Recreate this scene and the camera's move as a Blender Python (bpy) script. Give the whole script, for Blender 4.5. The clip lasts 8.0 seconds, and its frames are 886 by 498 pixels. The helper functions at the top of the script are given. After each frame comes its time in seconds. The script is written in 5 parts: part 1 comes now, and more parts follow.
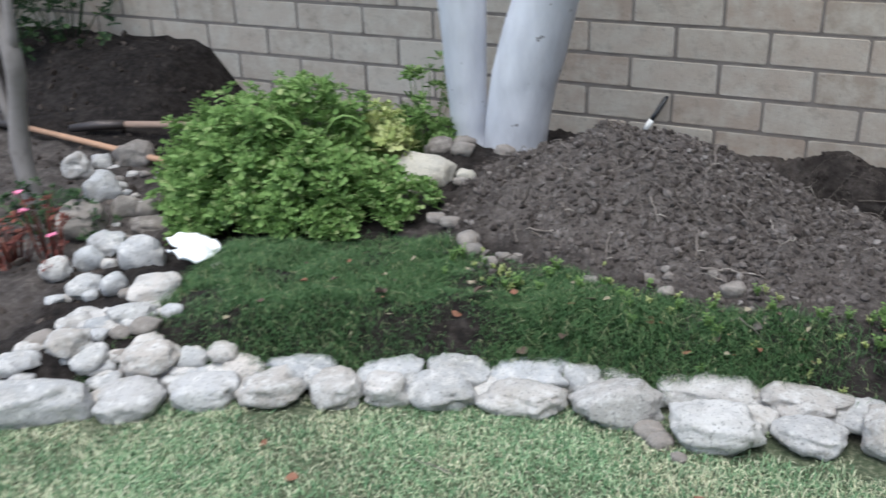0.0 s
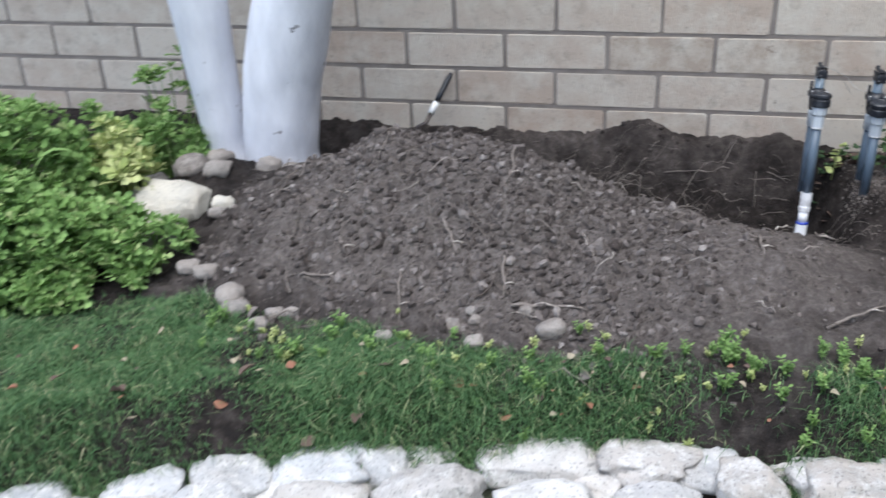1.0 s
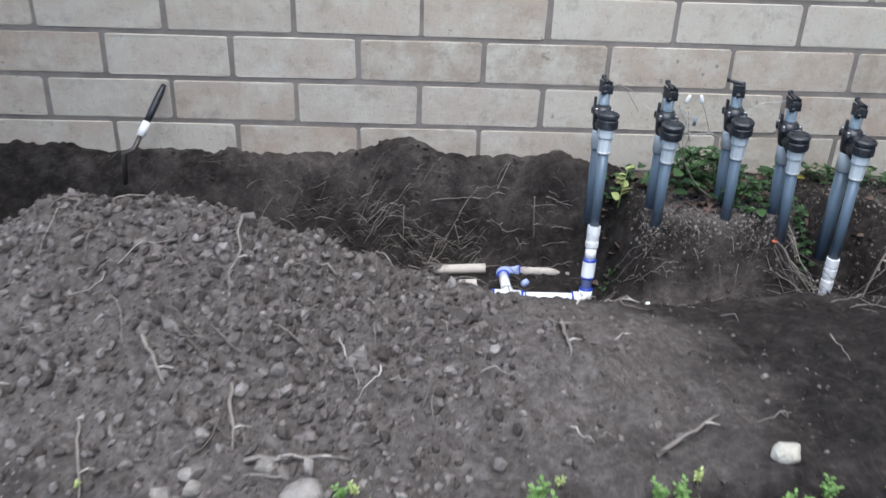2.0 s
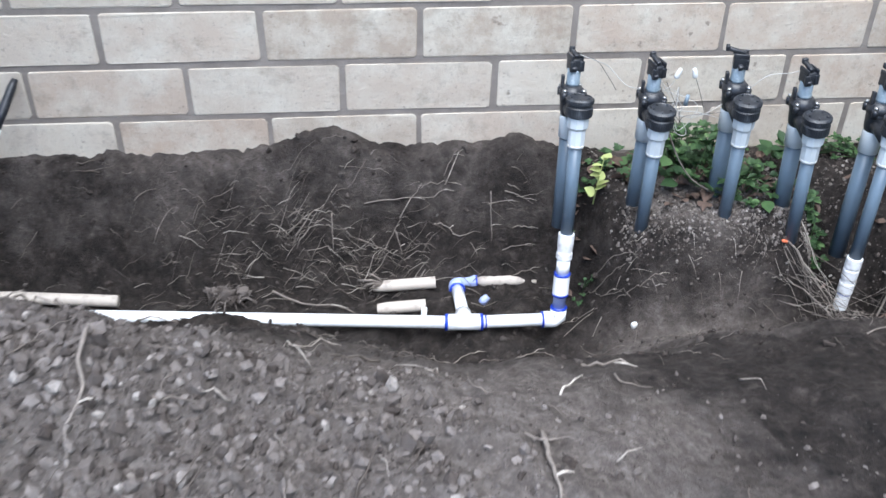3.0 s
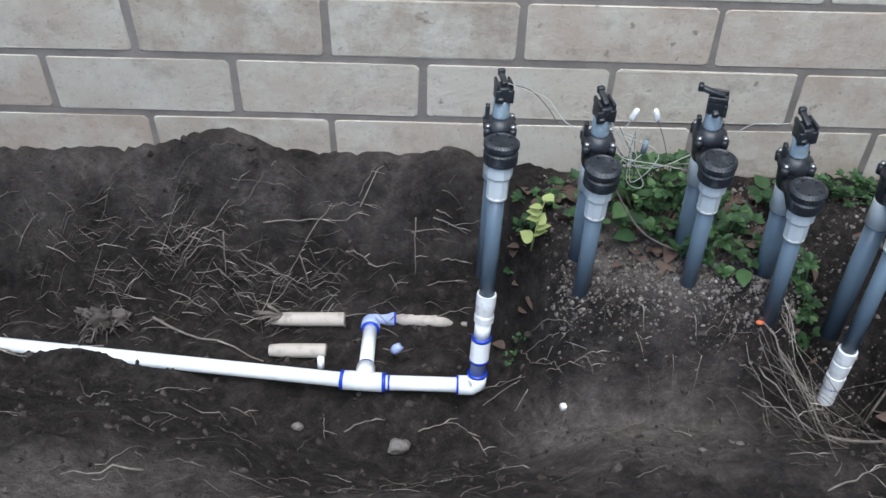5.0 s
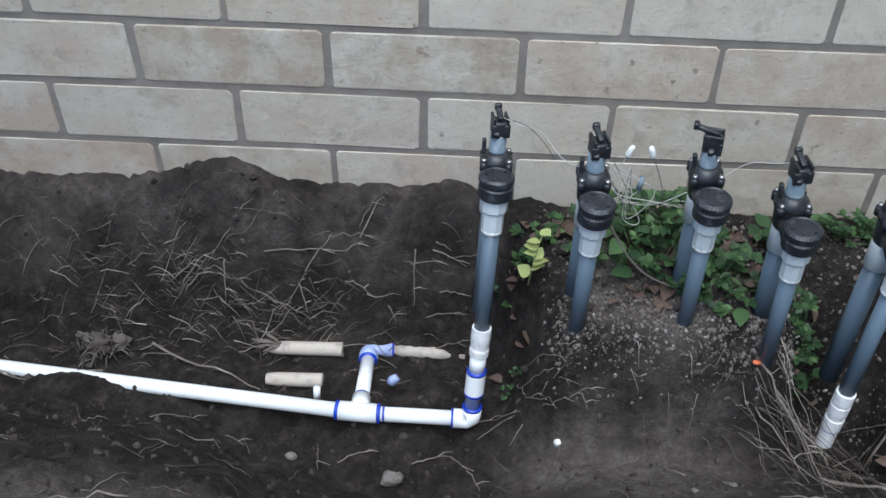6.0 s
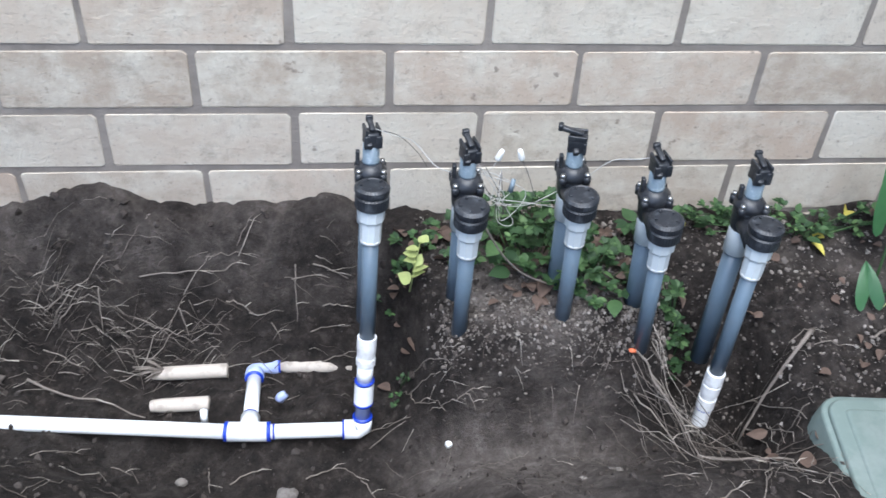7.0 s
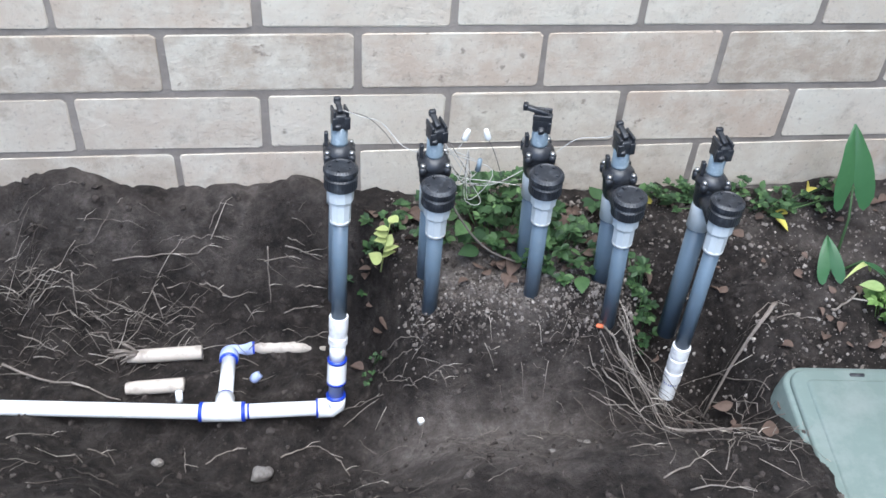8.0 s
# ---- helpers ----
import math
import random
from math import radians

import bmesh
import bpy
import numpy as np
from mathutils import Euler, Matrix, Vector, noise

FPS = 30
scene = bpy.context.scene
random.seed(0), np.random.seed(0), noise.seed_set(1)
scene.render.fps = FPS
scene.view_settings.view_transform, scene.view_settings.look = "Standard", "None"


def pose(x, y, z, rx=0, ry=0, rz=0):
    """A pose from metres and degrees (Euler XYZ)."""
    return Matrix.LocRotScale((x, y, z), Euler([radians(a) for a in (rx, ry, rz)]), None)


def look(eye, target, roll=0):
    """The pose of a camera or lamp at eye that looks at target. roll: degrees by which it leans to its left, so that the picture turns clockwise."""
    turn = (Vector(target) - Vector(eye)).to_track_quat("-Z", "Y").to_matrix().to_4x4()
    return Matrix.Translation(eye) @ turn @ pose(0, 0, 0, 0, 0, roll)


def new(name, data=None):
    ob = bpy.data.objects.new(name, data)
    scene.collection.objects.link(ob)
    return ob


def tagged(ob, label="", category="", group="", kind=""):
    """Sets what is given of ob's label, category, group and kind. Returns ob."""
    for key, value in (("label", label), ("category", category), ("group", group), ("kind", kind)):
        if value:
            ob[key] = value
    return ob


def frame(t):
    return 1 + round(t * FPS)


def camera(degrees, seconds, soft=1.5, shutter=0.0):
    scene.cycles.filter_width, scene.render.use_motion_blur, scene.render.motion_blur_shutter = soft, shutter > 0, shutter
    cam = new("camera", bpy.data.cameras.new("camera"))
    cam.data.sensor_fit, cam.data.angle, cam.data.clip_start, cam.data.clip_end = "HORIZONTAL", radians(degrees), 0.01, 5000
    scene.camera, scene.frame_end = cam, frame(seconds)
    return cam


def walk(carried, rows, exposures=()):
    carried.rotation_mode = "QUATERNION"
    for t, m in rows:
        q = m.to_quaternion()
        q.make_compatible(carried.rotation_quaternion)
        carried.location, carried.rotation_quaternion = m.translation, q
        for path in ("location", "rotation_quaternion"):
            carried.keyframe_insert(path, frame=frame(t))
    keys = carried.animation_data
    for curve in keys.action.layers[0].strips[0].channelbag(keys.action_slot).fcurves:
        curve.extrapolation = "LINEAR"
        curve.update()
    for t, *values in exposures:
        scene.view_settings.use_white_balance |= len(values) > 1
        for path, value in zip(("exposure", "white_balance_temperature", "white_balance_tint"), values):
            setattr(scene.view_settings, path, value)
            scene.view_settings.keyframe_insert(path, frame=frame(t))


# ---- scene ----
cam = camera(48.7, 8.0, soft=1.5, shutter=0.3)
PATH = [
    (0, (-0.238, -4.405, 1.386), (-1.045, -2.773, 0.559), -1.7),
    (0.3, (-0.248, -4.188, 1.368), (-0.938, -2.519, 0.508), -2.6),
    (0.5, (-0.24, -4.092, 1.379), (-0.856, -2.405, 0.5), -1.7),
    (0.8, (-0.304, -3.907, 1.382), (-0.854, -2.232, 0.437), -3.5),
    (1, (-0.367, -3.784, 1.39), (-0.793, -2.073, 0.447), -2.8),
    (1.2, (-0.394, -3.673, 1.371), (-0.698, -1.948, 0.405), -4.4),
    (1.3, (-0.432, -3.603, 1.408), (-0.595, -1.872, 0.419), -3.4),
    (1.5, (-0.472, -3.433, 1.377), (-0.508, -1.72, 0.345), -3.0),
    (1.7, (-0.461, -3.299, 1.395), (-0.464, -1.587, 0.361), -2.1),
    (1.8, (-0.434, -3.215, 1.371), (-0.431, -1.506, 0.332), -1.8),
    (2, (-0.423, -3.035, 1.329), (-0.358, -1.317, 0.308), 2.3),
    (2.2, (-0.428, -2.914, 1.323), (-0.341, -1.228, 0.25), 2.3),
    (3.3, (-0.282, -2.176, 1.264), (-0.108, -0.623, 0.016), 1.4),
    (3.5, (-0.191, -2.068, 1.26), (-0.141, -0.558, -0.05), 2.1),
    (3.8, (-0.160, -1.918, 1.300), (-0.070, -0.444, -0.048), 2.8),
    (4, (-0.156, -1.871, 1.318), (-0.023, -0.453, -0.087), 3.3),
    (4.2, (-0.131, -1.848, 1.300), (0.029, -0.427, -0.099), 3.7),
    (4.5, (-0.052, -1.776, 1.311), (0.001, -0.351, -0.091), 2.2),
    (5.8, (0.102, -1.755, 1.332), (0.082, -0.687, 0.322), 1.4),
    (6, (0.104, -1.755, 1.335), (0.059, -0.289, -0.025), 1.4),
    (6.5, (0.099, -1.781, 1.34), (0.169, -0.303, -0.006), 3.4),
    (7, (0.1, -1.779, 1.347), (0.303, -0.301, 0.015), 4.1),
    (7.5, (0.11, -1.8, 1.35), (0.39, -0.326, 0.027), 4.0),
    (8, (0.12, -1.815, 1.358), (0.361, -0.359, 0.008), 4.4),
]
walk(cam, [(t, look(eye, target, roll)) for t, eye, target, roll in PATH],
     [(0.0, 0.76, 6000, 6), (1.0, 1.14, 5900, 8), (1.5, 1.14, 5850, 6), (2.2, 1.48, 5750, 6), (3.5, 1.95, 5700, 6), (4.5, 1.47, 5700, 5), (6.0, 1.08, 5650, 3), (7.0, 1.72, 5700, 6), (8.0, 1.8, 5700, 6)])

# ---- light: shaded, overcast afternoon ----
world = bpy.data.worlds.new("sky")
scene.world = world
world.use_nodes = True
sky = world.node_tree.nodes.new("ShaderNodeTexSky")
sky.sky_type, sky.sun_disc = "NISHITA", False
sky.sun_elevation, sky.sun_rotation = radians(72), radians(193)
sky.dust_density, sky.ozone_density = 3.0, 1.0
backing = world.node_tree.nodes["Background"]
backing.inputs["Strength"].default_value = 0.13
world.node_tree.links.new(sky.outputs[0], backing.inputs["Color"])
sun = new("sun", bpy.data.lights.new("sun", "SUN"))
sun.data.energy, sun.data.angle, sun.data.color = 1.9, radians(60), (1.0, 0.97, 0.93)
sun.matrix_world = look((0.35, -1.3, 4.0), (0, 0, 0))


# ---- materials ----
class Nodes:
    """A principled material and short calls to wire it."""

    def __init__(self, name, rough=0.8, metal=0.0, spec=0.4):
        self.mat = bpy.data.materials.new(name)
        self.mat.use_nodes = True
        self.tree = self.mat.node_tree
        self.bsdf = self.tree.nodes["Principled BSDF"]
        self.bsdf.inputs["Roughness"].default_value = rough
        self.bsdf.inputs["Metallic"].default_value = metal
        self.bsdf.inputs["Specular IOR Level"].default_value = spec
        self.place = self.add("ShaderNodeTexCoord").outputs["Object"]

    def add(self, kind, **values):
        n = self.tree.nodes.new(kind)
        for k, v in values.items():
            n.inputs[k].default_value = v
        return n

    def link(self, a, b):
        self.tree.links.new(a, b)

    def noise(self, scale, detail=4.0, rough=0.6, where=None):
        n = self.add("ShaderNodeTexNoise", Scale=scale, Detail=detail, Roughness=rough)
        self.link(where or self.place, n.inputs["Vector"])
        return n.outputs["Fac"]

    def ramp(self, fac, stops):
        n = self.add("ShaderNodeValToRGB")
        els = n.color_ramp.elements
        while len(els) < len(stops):
            els.new(0.5)
        for e, (p, c) in zip(els, stops):
            e.position = p
            e.color = (*c, 1) if len(c) == 3 else c
        self.link(fac, n.inputs["Fac"])
        return n.outputs["Color"]

    def mix(self, fac, a, b, blend="MIX"):
        n = self.add("ShaderNodeMix")
        n.data_type, n.blend_type = "RGBA", blend
        for sock, v in ((n.inputs[0], fac), (n.inputs[6], a), (n.inputs[7], b)):
            if isinstance(v, (int, float)):
                sock.default_value = v
            elif isinstance(v, tuple):
                sock.default_value = (*v, 1)
            else:
                self.link(v, sock)
        return n.outputs[2]

    def math(self, op, a, b=0.0):
        n = self.add("ShaderNodeMath")
        n.operation = op
        for sock, v in zip(n.inputs, (a, b)):
            if isinstance(v, (int, float)):
                sock.default_value = v
            else:
                self.link(v, sock)
        return n.outputs[0]

    def random(self):
        return self.add("ShaderNodeObjectInfo").outputs["Random"]

    def island(self):
        return self.add("ShaderNodeNewGeometry").outputs["Random Per Island"]

    def out(self, colour, height=None, strength=0.3, dist=0.01):
        if isinstance(colour, tuple):
            self.bsdf.inputs["Base Color"].default_value = (*colour, 1)
        else:
            self.link(colour, self.bsdf.inputs["Base Color"])
        if height is not None:
            b = self.add("ShaderNodeBump", Strength=strength, Distance=dist)
            self.link(height, b.inputs["Height"])
            self.link(b.outputs[0], self.bsdf.inputs["Normal"])
        return self.mat


def block_material():
    n = Nodes("slump_block", 0.92, spec=0.2)
    tone = n.ramp(n.random(), [(0, (0.41, 0.335, 0.265)), (0.3, (0.54, 0.47, 0.39)), (0.65, (0.49, 0.395, 0.315)), (1, (0.60, 0.535, 0.45))])
    shifted = n.add("ShaderNodeVectorMath")
    n.link(n.place, shifted.inputs[0])
    n.link(n.math("MULTIPLY", n.random(), 13.0), shifted.inputs[1])
    shifted.operation = "ADD"
    where = shifted.outputs[0]
    c = n.mix(n.ramp(n.noise(9, 6, 0.68, where), [(0.42, (0, 0, 0)), (0.66, (0.85, 0.85, 0.85))]), tone, (0.63, 0.585, 0.50))
    c = n.mix(n.ramp(n.noise(13, 6, 0.72, where), [(0.54, (0, 0, 0)), (0.74, (0.6, 0.6, 0.6))]), c, (0.27, 0.225, 0.18))
    c = n.mix(n.ramp(n.noise(34, 4, 0.6, where), [(0.66, (0, 0, 0)), (0.74, (0.75, 0.75, 0.75))]), c, (0.22, 0.18, 0.15))
    c = n.mix(n.ramp(n.noise(110, 3, 0.6), [(0.6, (0, 0, 0)), (0.72, (0.4, 0.4, 0.4))]), c, (0.24, 0.21, 0.185))
    h = n.math("ADD", n.noise(120, 6, 0.75), n.math("MULTIPLY", n.noise(22, 5, 0.6, where), 1.2))
    return n.out(c, h, 0.55, 0.005)


def mortar_material():
    n = Nodes("mortar", 0.95, spec=0.15)
    c = n.ramp(n.noise(9, 5), [(0.3, (0.19, 0.165, 0.145)), (0.7, (0.30, 0.265, 0.235))])
    return n.out(c, n.noise(160, 4), 0.6, 0.003)


def soil_material():
    """Damp dark soil, dry grey spoil and thatch, told apart by the attribute 'zone' of the ground."""
    n = Nodes("soil", 0.95, spec=0.25)
    zone = n.add("ShaderNodeAttribute")
    zone.attribute_name = "zone"
    split = n.add("ShaderNodeSeparateColor")
    n.link(zone.outputs["Color"], split.inputs[0])
    damp = n.ramp(n.noise(30, 6, 0.7), [(0.3, (0.007, 0.0058, 0.0054)), (0.55, (0.031, 0.0248, 0.0217)), (0.75, (0.09, 0.075, 0.067))])
    dry = n.ramp(n.noise(38, 7, 0.75), [(0.28, (0.058, 0.0485, 0.043)), (0.5, (0.154, 0.132, 0.119)), (0.74, (0.30, 0.268, 0.247))])
    thatch = n.ramp(n.noise(60, 6, 0.7), [(0.3, (0.05, 0.072, 0.04)), (0.5, (0.135, 0.165, 0.095)), (0.75, (0.40, 0.40, 0.28))])
    patchy = n.math("ADD", split.outputs[1], n.math("MULTIPLY", n.math("SUBTRACT", n.noise(6, 5), 0.5), 0.9))
    c = n.mix(n.ramp(patchy, [(0.3, (0, 0, 0)), (0.7, (1, 1, 1))]), damp, dry)
    c = n.mix(n.ramp(n.noise(11, 6, 0.7), [(0.5, (0, 0, 0)), (0.7, (0.4, 0.4, 0.4))]), c, (0.104, 0.090, 0.082))
    c = n.mix(split.outputs[0], c, thatch)
    fleck = n.ramp(n.noise(190, 2, 0.5), [(0.71, (0, 0, 0)), (0.76, (0.4, 0.4, 0.4))])
    c = n.mix(fleck, c, (0.28, 0.258, 0.24))
    h = n.math("ADD", n.noise(45, 8, 0.75), n.math("MULTIPLY", n.noise(170, 5, 0.7), 0.6))
    return n.out(c, h, 1.0, 0.018)


def clod_material(name="clod", stops=None):
    n = Nodes(name, 0.95, spec=0.2)
    stops = stops or [(0, (0.035, 0.029, 0.026)), (0.45, (0.11, 0.096, 0.088)), (0.8, (0.18, 0.159, 0.147)), (0.96, (0.225, 0.201, 0.186)), (1, (0.34, 0.31, 0.285))]
    c = n.ramp(n.island(), stops)
    c = n.mix(n.ramp(n.noise(60, 5, 0.7), [(0.35, (0, 0, 0)), (0.7, (0.6, 0.6, 0.6))]), c, (0.09, 0.072, 0.062))
    return n.out(c, n.noise(140, 5, 0.7), 0.8, 0.006)


def stone_material(name, stops, speckle=0.5, light=(0.80, 0.785, 0.755)):
    n = Nodes(name, 0.85, spec=0.25)
    shifted = n.add("ShaderNodeVectorMath")
    shifted.operation = "ADD"
    n.link(n.place, shifted.inputs[0])
    n.link(n.math("MULTIPLY", n.random(), 9.0), shifted.inputs[1])
    where = shifted.outputs[0]
    c = n.ramp(n.random(), stops)
    c = n.mix(n.ramp(n.noise(13, 8, 0.75, where), [(0.46, (0, 0, 0)), (0.62, (0.62, 0.62, 0.62))]), c, (0.25, 0.242, 0.23))
    c = n.mix(n.ramp(n.noise(26, 7, 0.75, where), [(0.47, (0, 0, 0)), (0.62, (0.7, 0.7, 0.7))]), c, light)
    c = n.mix(n.ramp(n.noise(6, 4, 0.6, where), [(0.55, (0, 0, 0)), (0.75, (0.4, 0.4, 0.4))]), c, (0.33, 0.28, 0.22))
    c = n.mix(n.ramp(n.noise(120, 3, 0.6), [(0.57, (0, 0, 0)), (0.66, (speckle, speckle, speckle))]), c, (0.10, 0.095, 0.09))
    h = n.math("ADD", n.noise(38, 8, 0.75, where), n.math("MULTIPLY", n.noise(130, 4, 0.7), 0.4))
    return n.out(c, h, 0.9, 0.012)


def leaf_material(name, stops, rough=0.5, trans=0.2, spec=0.35):
    n = Nodes(name, rough, spec=spec)
    c = n.ramp(n.island(), stops)
    c = n.mix(n.ramp(n.noise(70, 4), [(0.4, (0, 0, 0)), (0.75, (0.4, 0.4, 0.4))]), c, stops[0][1])
    n.out(c, n.noise(150, 3), 0.25, 0.002)
    if trans:
        thin = n.add("ShaderNodeBsdfTranslucent")
        n.link(c, thin.inputs["Color"])
        both = n.add("ShaderNodeMixShader")
        both.inputs[0].default_value = trans
        n.link(n.bsdf.outputs[0], both.inputs[1])
        n.link(thin.outputs[0], both.inputs[2])
        n.link(both.outputs[0], n.tree.nodes["Material Output"].inputs["Surface"])
    return n.mat


def lawn_material(stops):
    """Grass blades, green in drifts and straw-coloured in others."""
    n = Nodes("lawn_blade", 0.6, spec=0.3)
    c = n.ramp(n.island(), stops)
    dry = n.math("ADD", n.noise(3.2, 5, 0.65), n.math("MULTIPLY", n.math("SUBTRACT", n.island(), 0.5), 0.35))
    c = n.mix(n.ramp(dry, [(0.47, (0, 0, 0)), (0.68, (0.85, 0.85, 0.85))]), c, (0.66, 0.63, 0.44))
    return n.out(c)


def plain_material(name, colour, rough=0.5, metal=0.0, spec=0.5, dirt=0.35, dirt_colour=(0.09, 0.07, 0.06), scale=28):
    n = Nodes(name, rough, metal, spec)
    c = n.mix(n.ramp(n.noise(scale, 6, 0.7), [(0.5, (0, 0, 0)), (0.78, (dirt, dirt, dirt))]), colour, dirt_colour)
    light = tuple(min(1.0, v * 1.18) for v in colour)
    c = n.mix(n.ramp(n.noise(scale * 4, 3), [(0.45, (0, 0, 0)), (0.7, (0.3, 0.3, 0.3))]), c, light)
    return n.out(c, n.noise(scale * 7, 4), 0.15, 0.002)


def whitewash_material():
    n = Nodes("whitewash", 0.85, spec=0.25)
    stretch = n.add("ShaderNodeMapping")
    stretch.inputs["Scale"].default_value = (1, 1, 0.35)
    n.link(n.place, stretch.inputs[0])
    c = n.ramp(n.noise(14, 6, 0.6, stretch.outputs[0]), [(0.3, (0.60, 0.61, 0.655)), (0.65, (0.73, 0.74, 0.785))])
    c = n.mix(n.ramp(n.noise(26, 3, 0.5), [(0.68, (0, 0, 0)), (0.72, (0.85, 0.85, 0.85))]), c, (0.14, 0.13, 0.13))
    c = n.mix(n.ramp(n.noise(5, 5, 0.6, stretch.outputs[0]), [(0.55, (0, 0, 0)), (0.8, (0.4, 0.4, 0.4))]), c, (0.46, 0.45, 0.46))
    return n.out(c, n.noise(40, 6, 0.7, stretch.outputs[0]), 0.6, 0.01)


SOIL = soil_material()
BLOCK, MORTAR = block_material(), mortar_material()
CLOD = clod_material()
STONE = stone_material("river_stone", [(0, (0.40, 0.41, 0.42)), (0.25, (0.60, 0.585, 0.56)), (0.45, (0.52, 0.475, 0.43)), (0.7, (0.54, 0.55, 0.56)), (0.85, (0.62, 0.57, 0.52)), (1, (0.68, 0.67, 0.65))])
PALE_STONE = stone_material("pale_stone", [(0, (0.60, 0.56, 0.47)), (1, (0.66, 0.62, 0.53))], 0.25, (0.70, 0.66, 0.57))
BROWN_STONE = stone_material("brown_stone", [(0, (0.20, 0.175, 0.155)), (1, (0.32, 0.285, 0.255))], 0.3, (0.40, 0.36, 0.32))
DIRTY_STONE = stone_material("soil_stained_stone", [(0, (0.13, 0.115, 0.105)), (1, (0.20, 0.18, 0.165))], 0.3, (0.24, 0.22, 0.205))
ROOT = clod_material("root", [(0, (0.09, 0.075, 0.064)), (0.5, (0.21, 0.182, 0.16)), (0.85, (0.37, 0.33, 0.29)), (1, (0.60, 0.545, 0.48))])
GREY_PVC = plain_material("grey_pvc", (0.10, 0.138, 0.18), 0.36, dirt=0.4, dirt_colour=(0.10, 0.10, 0.10))
LIGHT_PVC = plain_material("light_grey_pvc", (0.52, 0.56, 0.585), 0.45, dirt=0.25, dirt_colour=(0.22, 0.22, 0.22))
WHITE_PVC = plain_material("white_pvc", (0.80, 0.82, 0.84), 0.35, dirt=0.18, dirt_colour=(0.36, 0.33, 0.30))
OLD_PVC = plain_material("weathered_pvc", (0.46, 0.41, 0.36), 0.7, dirt=0.95, dirt_colour=(0.13, 0.105, 0.09), scale=36)
PRIMER = plain_material("blue_pipe_cement", (0.012, 0.045, 0.42), 0.4, dirt=0.2)
BLUE_TINT = plain_material("blue_smeared_pvc", (0.36, 0.42, 0.66), 0.4, dirt=0.6, dirt_colour=(0.03, 0.07, 0.40), scale=45)
BLACK = plain_material("black_plastic", (0.016, 0.018, 0.023), 0.4, dirt=0.55, dirt_colour=(0.11, 0.11, 0.115), scale=60)
CAP = plain_material("dusty_black_plastic", (0.014, 0.016, 0.021), 0.42, dirt=0.8, dirt_colour=(0.10, 0.11, 0.125), scale=55)
SLATE = plain_material("blue_grey_plastic", (0.16, 0.205, 0.245), 0.4, dirt=0.75, dirt_colour=(0.55, 0.6, 0.64), scale=42)
STEEL = plain_material("screw_steel", (0.45, 0.45, 0.45), 0.35, 0.9)
WIRE = plain_material("pale_wire", (0.42, 0.41, 0.39), 0.5)
DARK_WIRE = plain_material("dark_wire", (0.07, 0.065, 0.06), 0.5)
SOILED_PVC = plain_material("soiled_white_pvc", (0.72, 0.73, 0.74), 0.45, dirt=0.8, dirt_colour=(0.25, 0.22, 0.20), scale=48)
WHITE = plain_material("white_plastic", (0.82, 0.82, 0.80), 0.4, dirt=0.1)
LID = plain_material("green_valve_box_plastic", (0.14, 0.182, 0.167), 0.7, dirt=0.75, dirt_colour=(0.225, 0.25, 0.237), scale=9)
WHITEWASH = whitewash_material()
BARK = plain_material("grey_bark", (0.27, 0.245, 0.23), 0.9, dirt=0.85, dirt_colour=(0.13, 0.11, 0.10), scale=18)
HANDLE = plain_material("wooden_handle", (0.50, 0.295, 0.185), 0.55, dirt=0.4, dirt_colour=(0.27, 0.15, 0.09), scale=12)
OLD_HANDLE = plain_material("weathered_handle", (0.36, 0.25, 0.19), 0.7, dirt=0.5, dirt_colour=(0.2, 0.15, 0.12), scale=12)
RUST = plain_material("worn_steel", (0.10, 0.085, 0.08), 0.5, 0.6)
CLOTH = plain_material("white_cloth", (0.83, 0.84, 0.85), 0.9, dirt=0.08, dirt_colour=(0.6, 0.6, 0.6))
GRASS = lawn_material([(0, (0.10, 0.20, 0.10)), (0.45, (0.22, 0.37, 0.19)), (0.78, (0.40, 0.52, 0.30)), (1, (0.76, 0.74, 0.56))])
MAT_GREEN = leaf_material("fine_dark_foliage", [(0, (0.04, 0.09, 0.034)), (0.5, (0.085, 0.17, 0.066)), (0.88, (0.15, 0.25, 0.10)), (0.94, (0.30, 0.36, 0.17)), (1, (0.42, 0.40, 0.25))], 0.6)
BRIGHT = leaf_material("bright_green_leaf", [(0, (0.13, 0.23, 0.07)), (0.5, (0.23, 0.365, 0.115)), (0.85, (0.31, 0.46, 0.17)), (1, (0.48, 0.55, 0.26))], 0.75, 0.38, 0.15)
SPRIG = leaf_material("yellow_green_leaf", [(0, (0.27, 0.34, 0.11)), (0.5, (0.42, 0.48, 0.18)), (1, (0.58, 0.60, 0.30))], 0.7)
DEEP = leaf_material("deep_green_leaf", [(0, (0.022, 0.05, 0.02)), (0.6, (0.045, 0.09, 0.034)), (0.9, (0.075, 0.14, 0.05)), (1, (0.14, 0.23, 0.085))], 0.55)
ARROW = leaf_material("arrow_leaf_green", [(0, (0.035, 0.10, 0.04)), (1, (0.06, 0.15, 0.06))], 0.4)
DEAD = leaf_material("dead_leaf", [(0, (0.05, 0.036, 0.03)), (0.5, (0.12, 0.085, 0.068)), (0.8, (0.17, 0.115, 0.09)), (1, (0.30, 0.245, 0.19))], 0.8)
RUSSET = leaf_material("russet_leaf", [(0, (0.22, 0.10, 0.06)), (1, (0.34, 0.17, 0.11))], 0.7)
STRAW = leaf_material("straw_leaf", [(0, (0.26, 0.22, 0.15)), (1, (0.46, 0.40, 0.29))], 0.8)
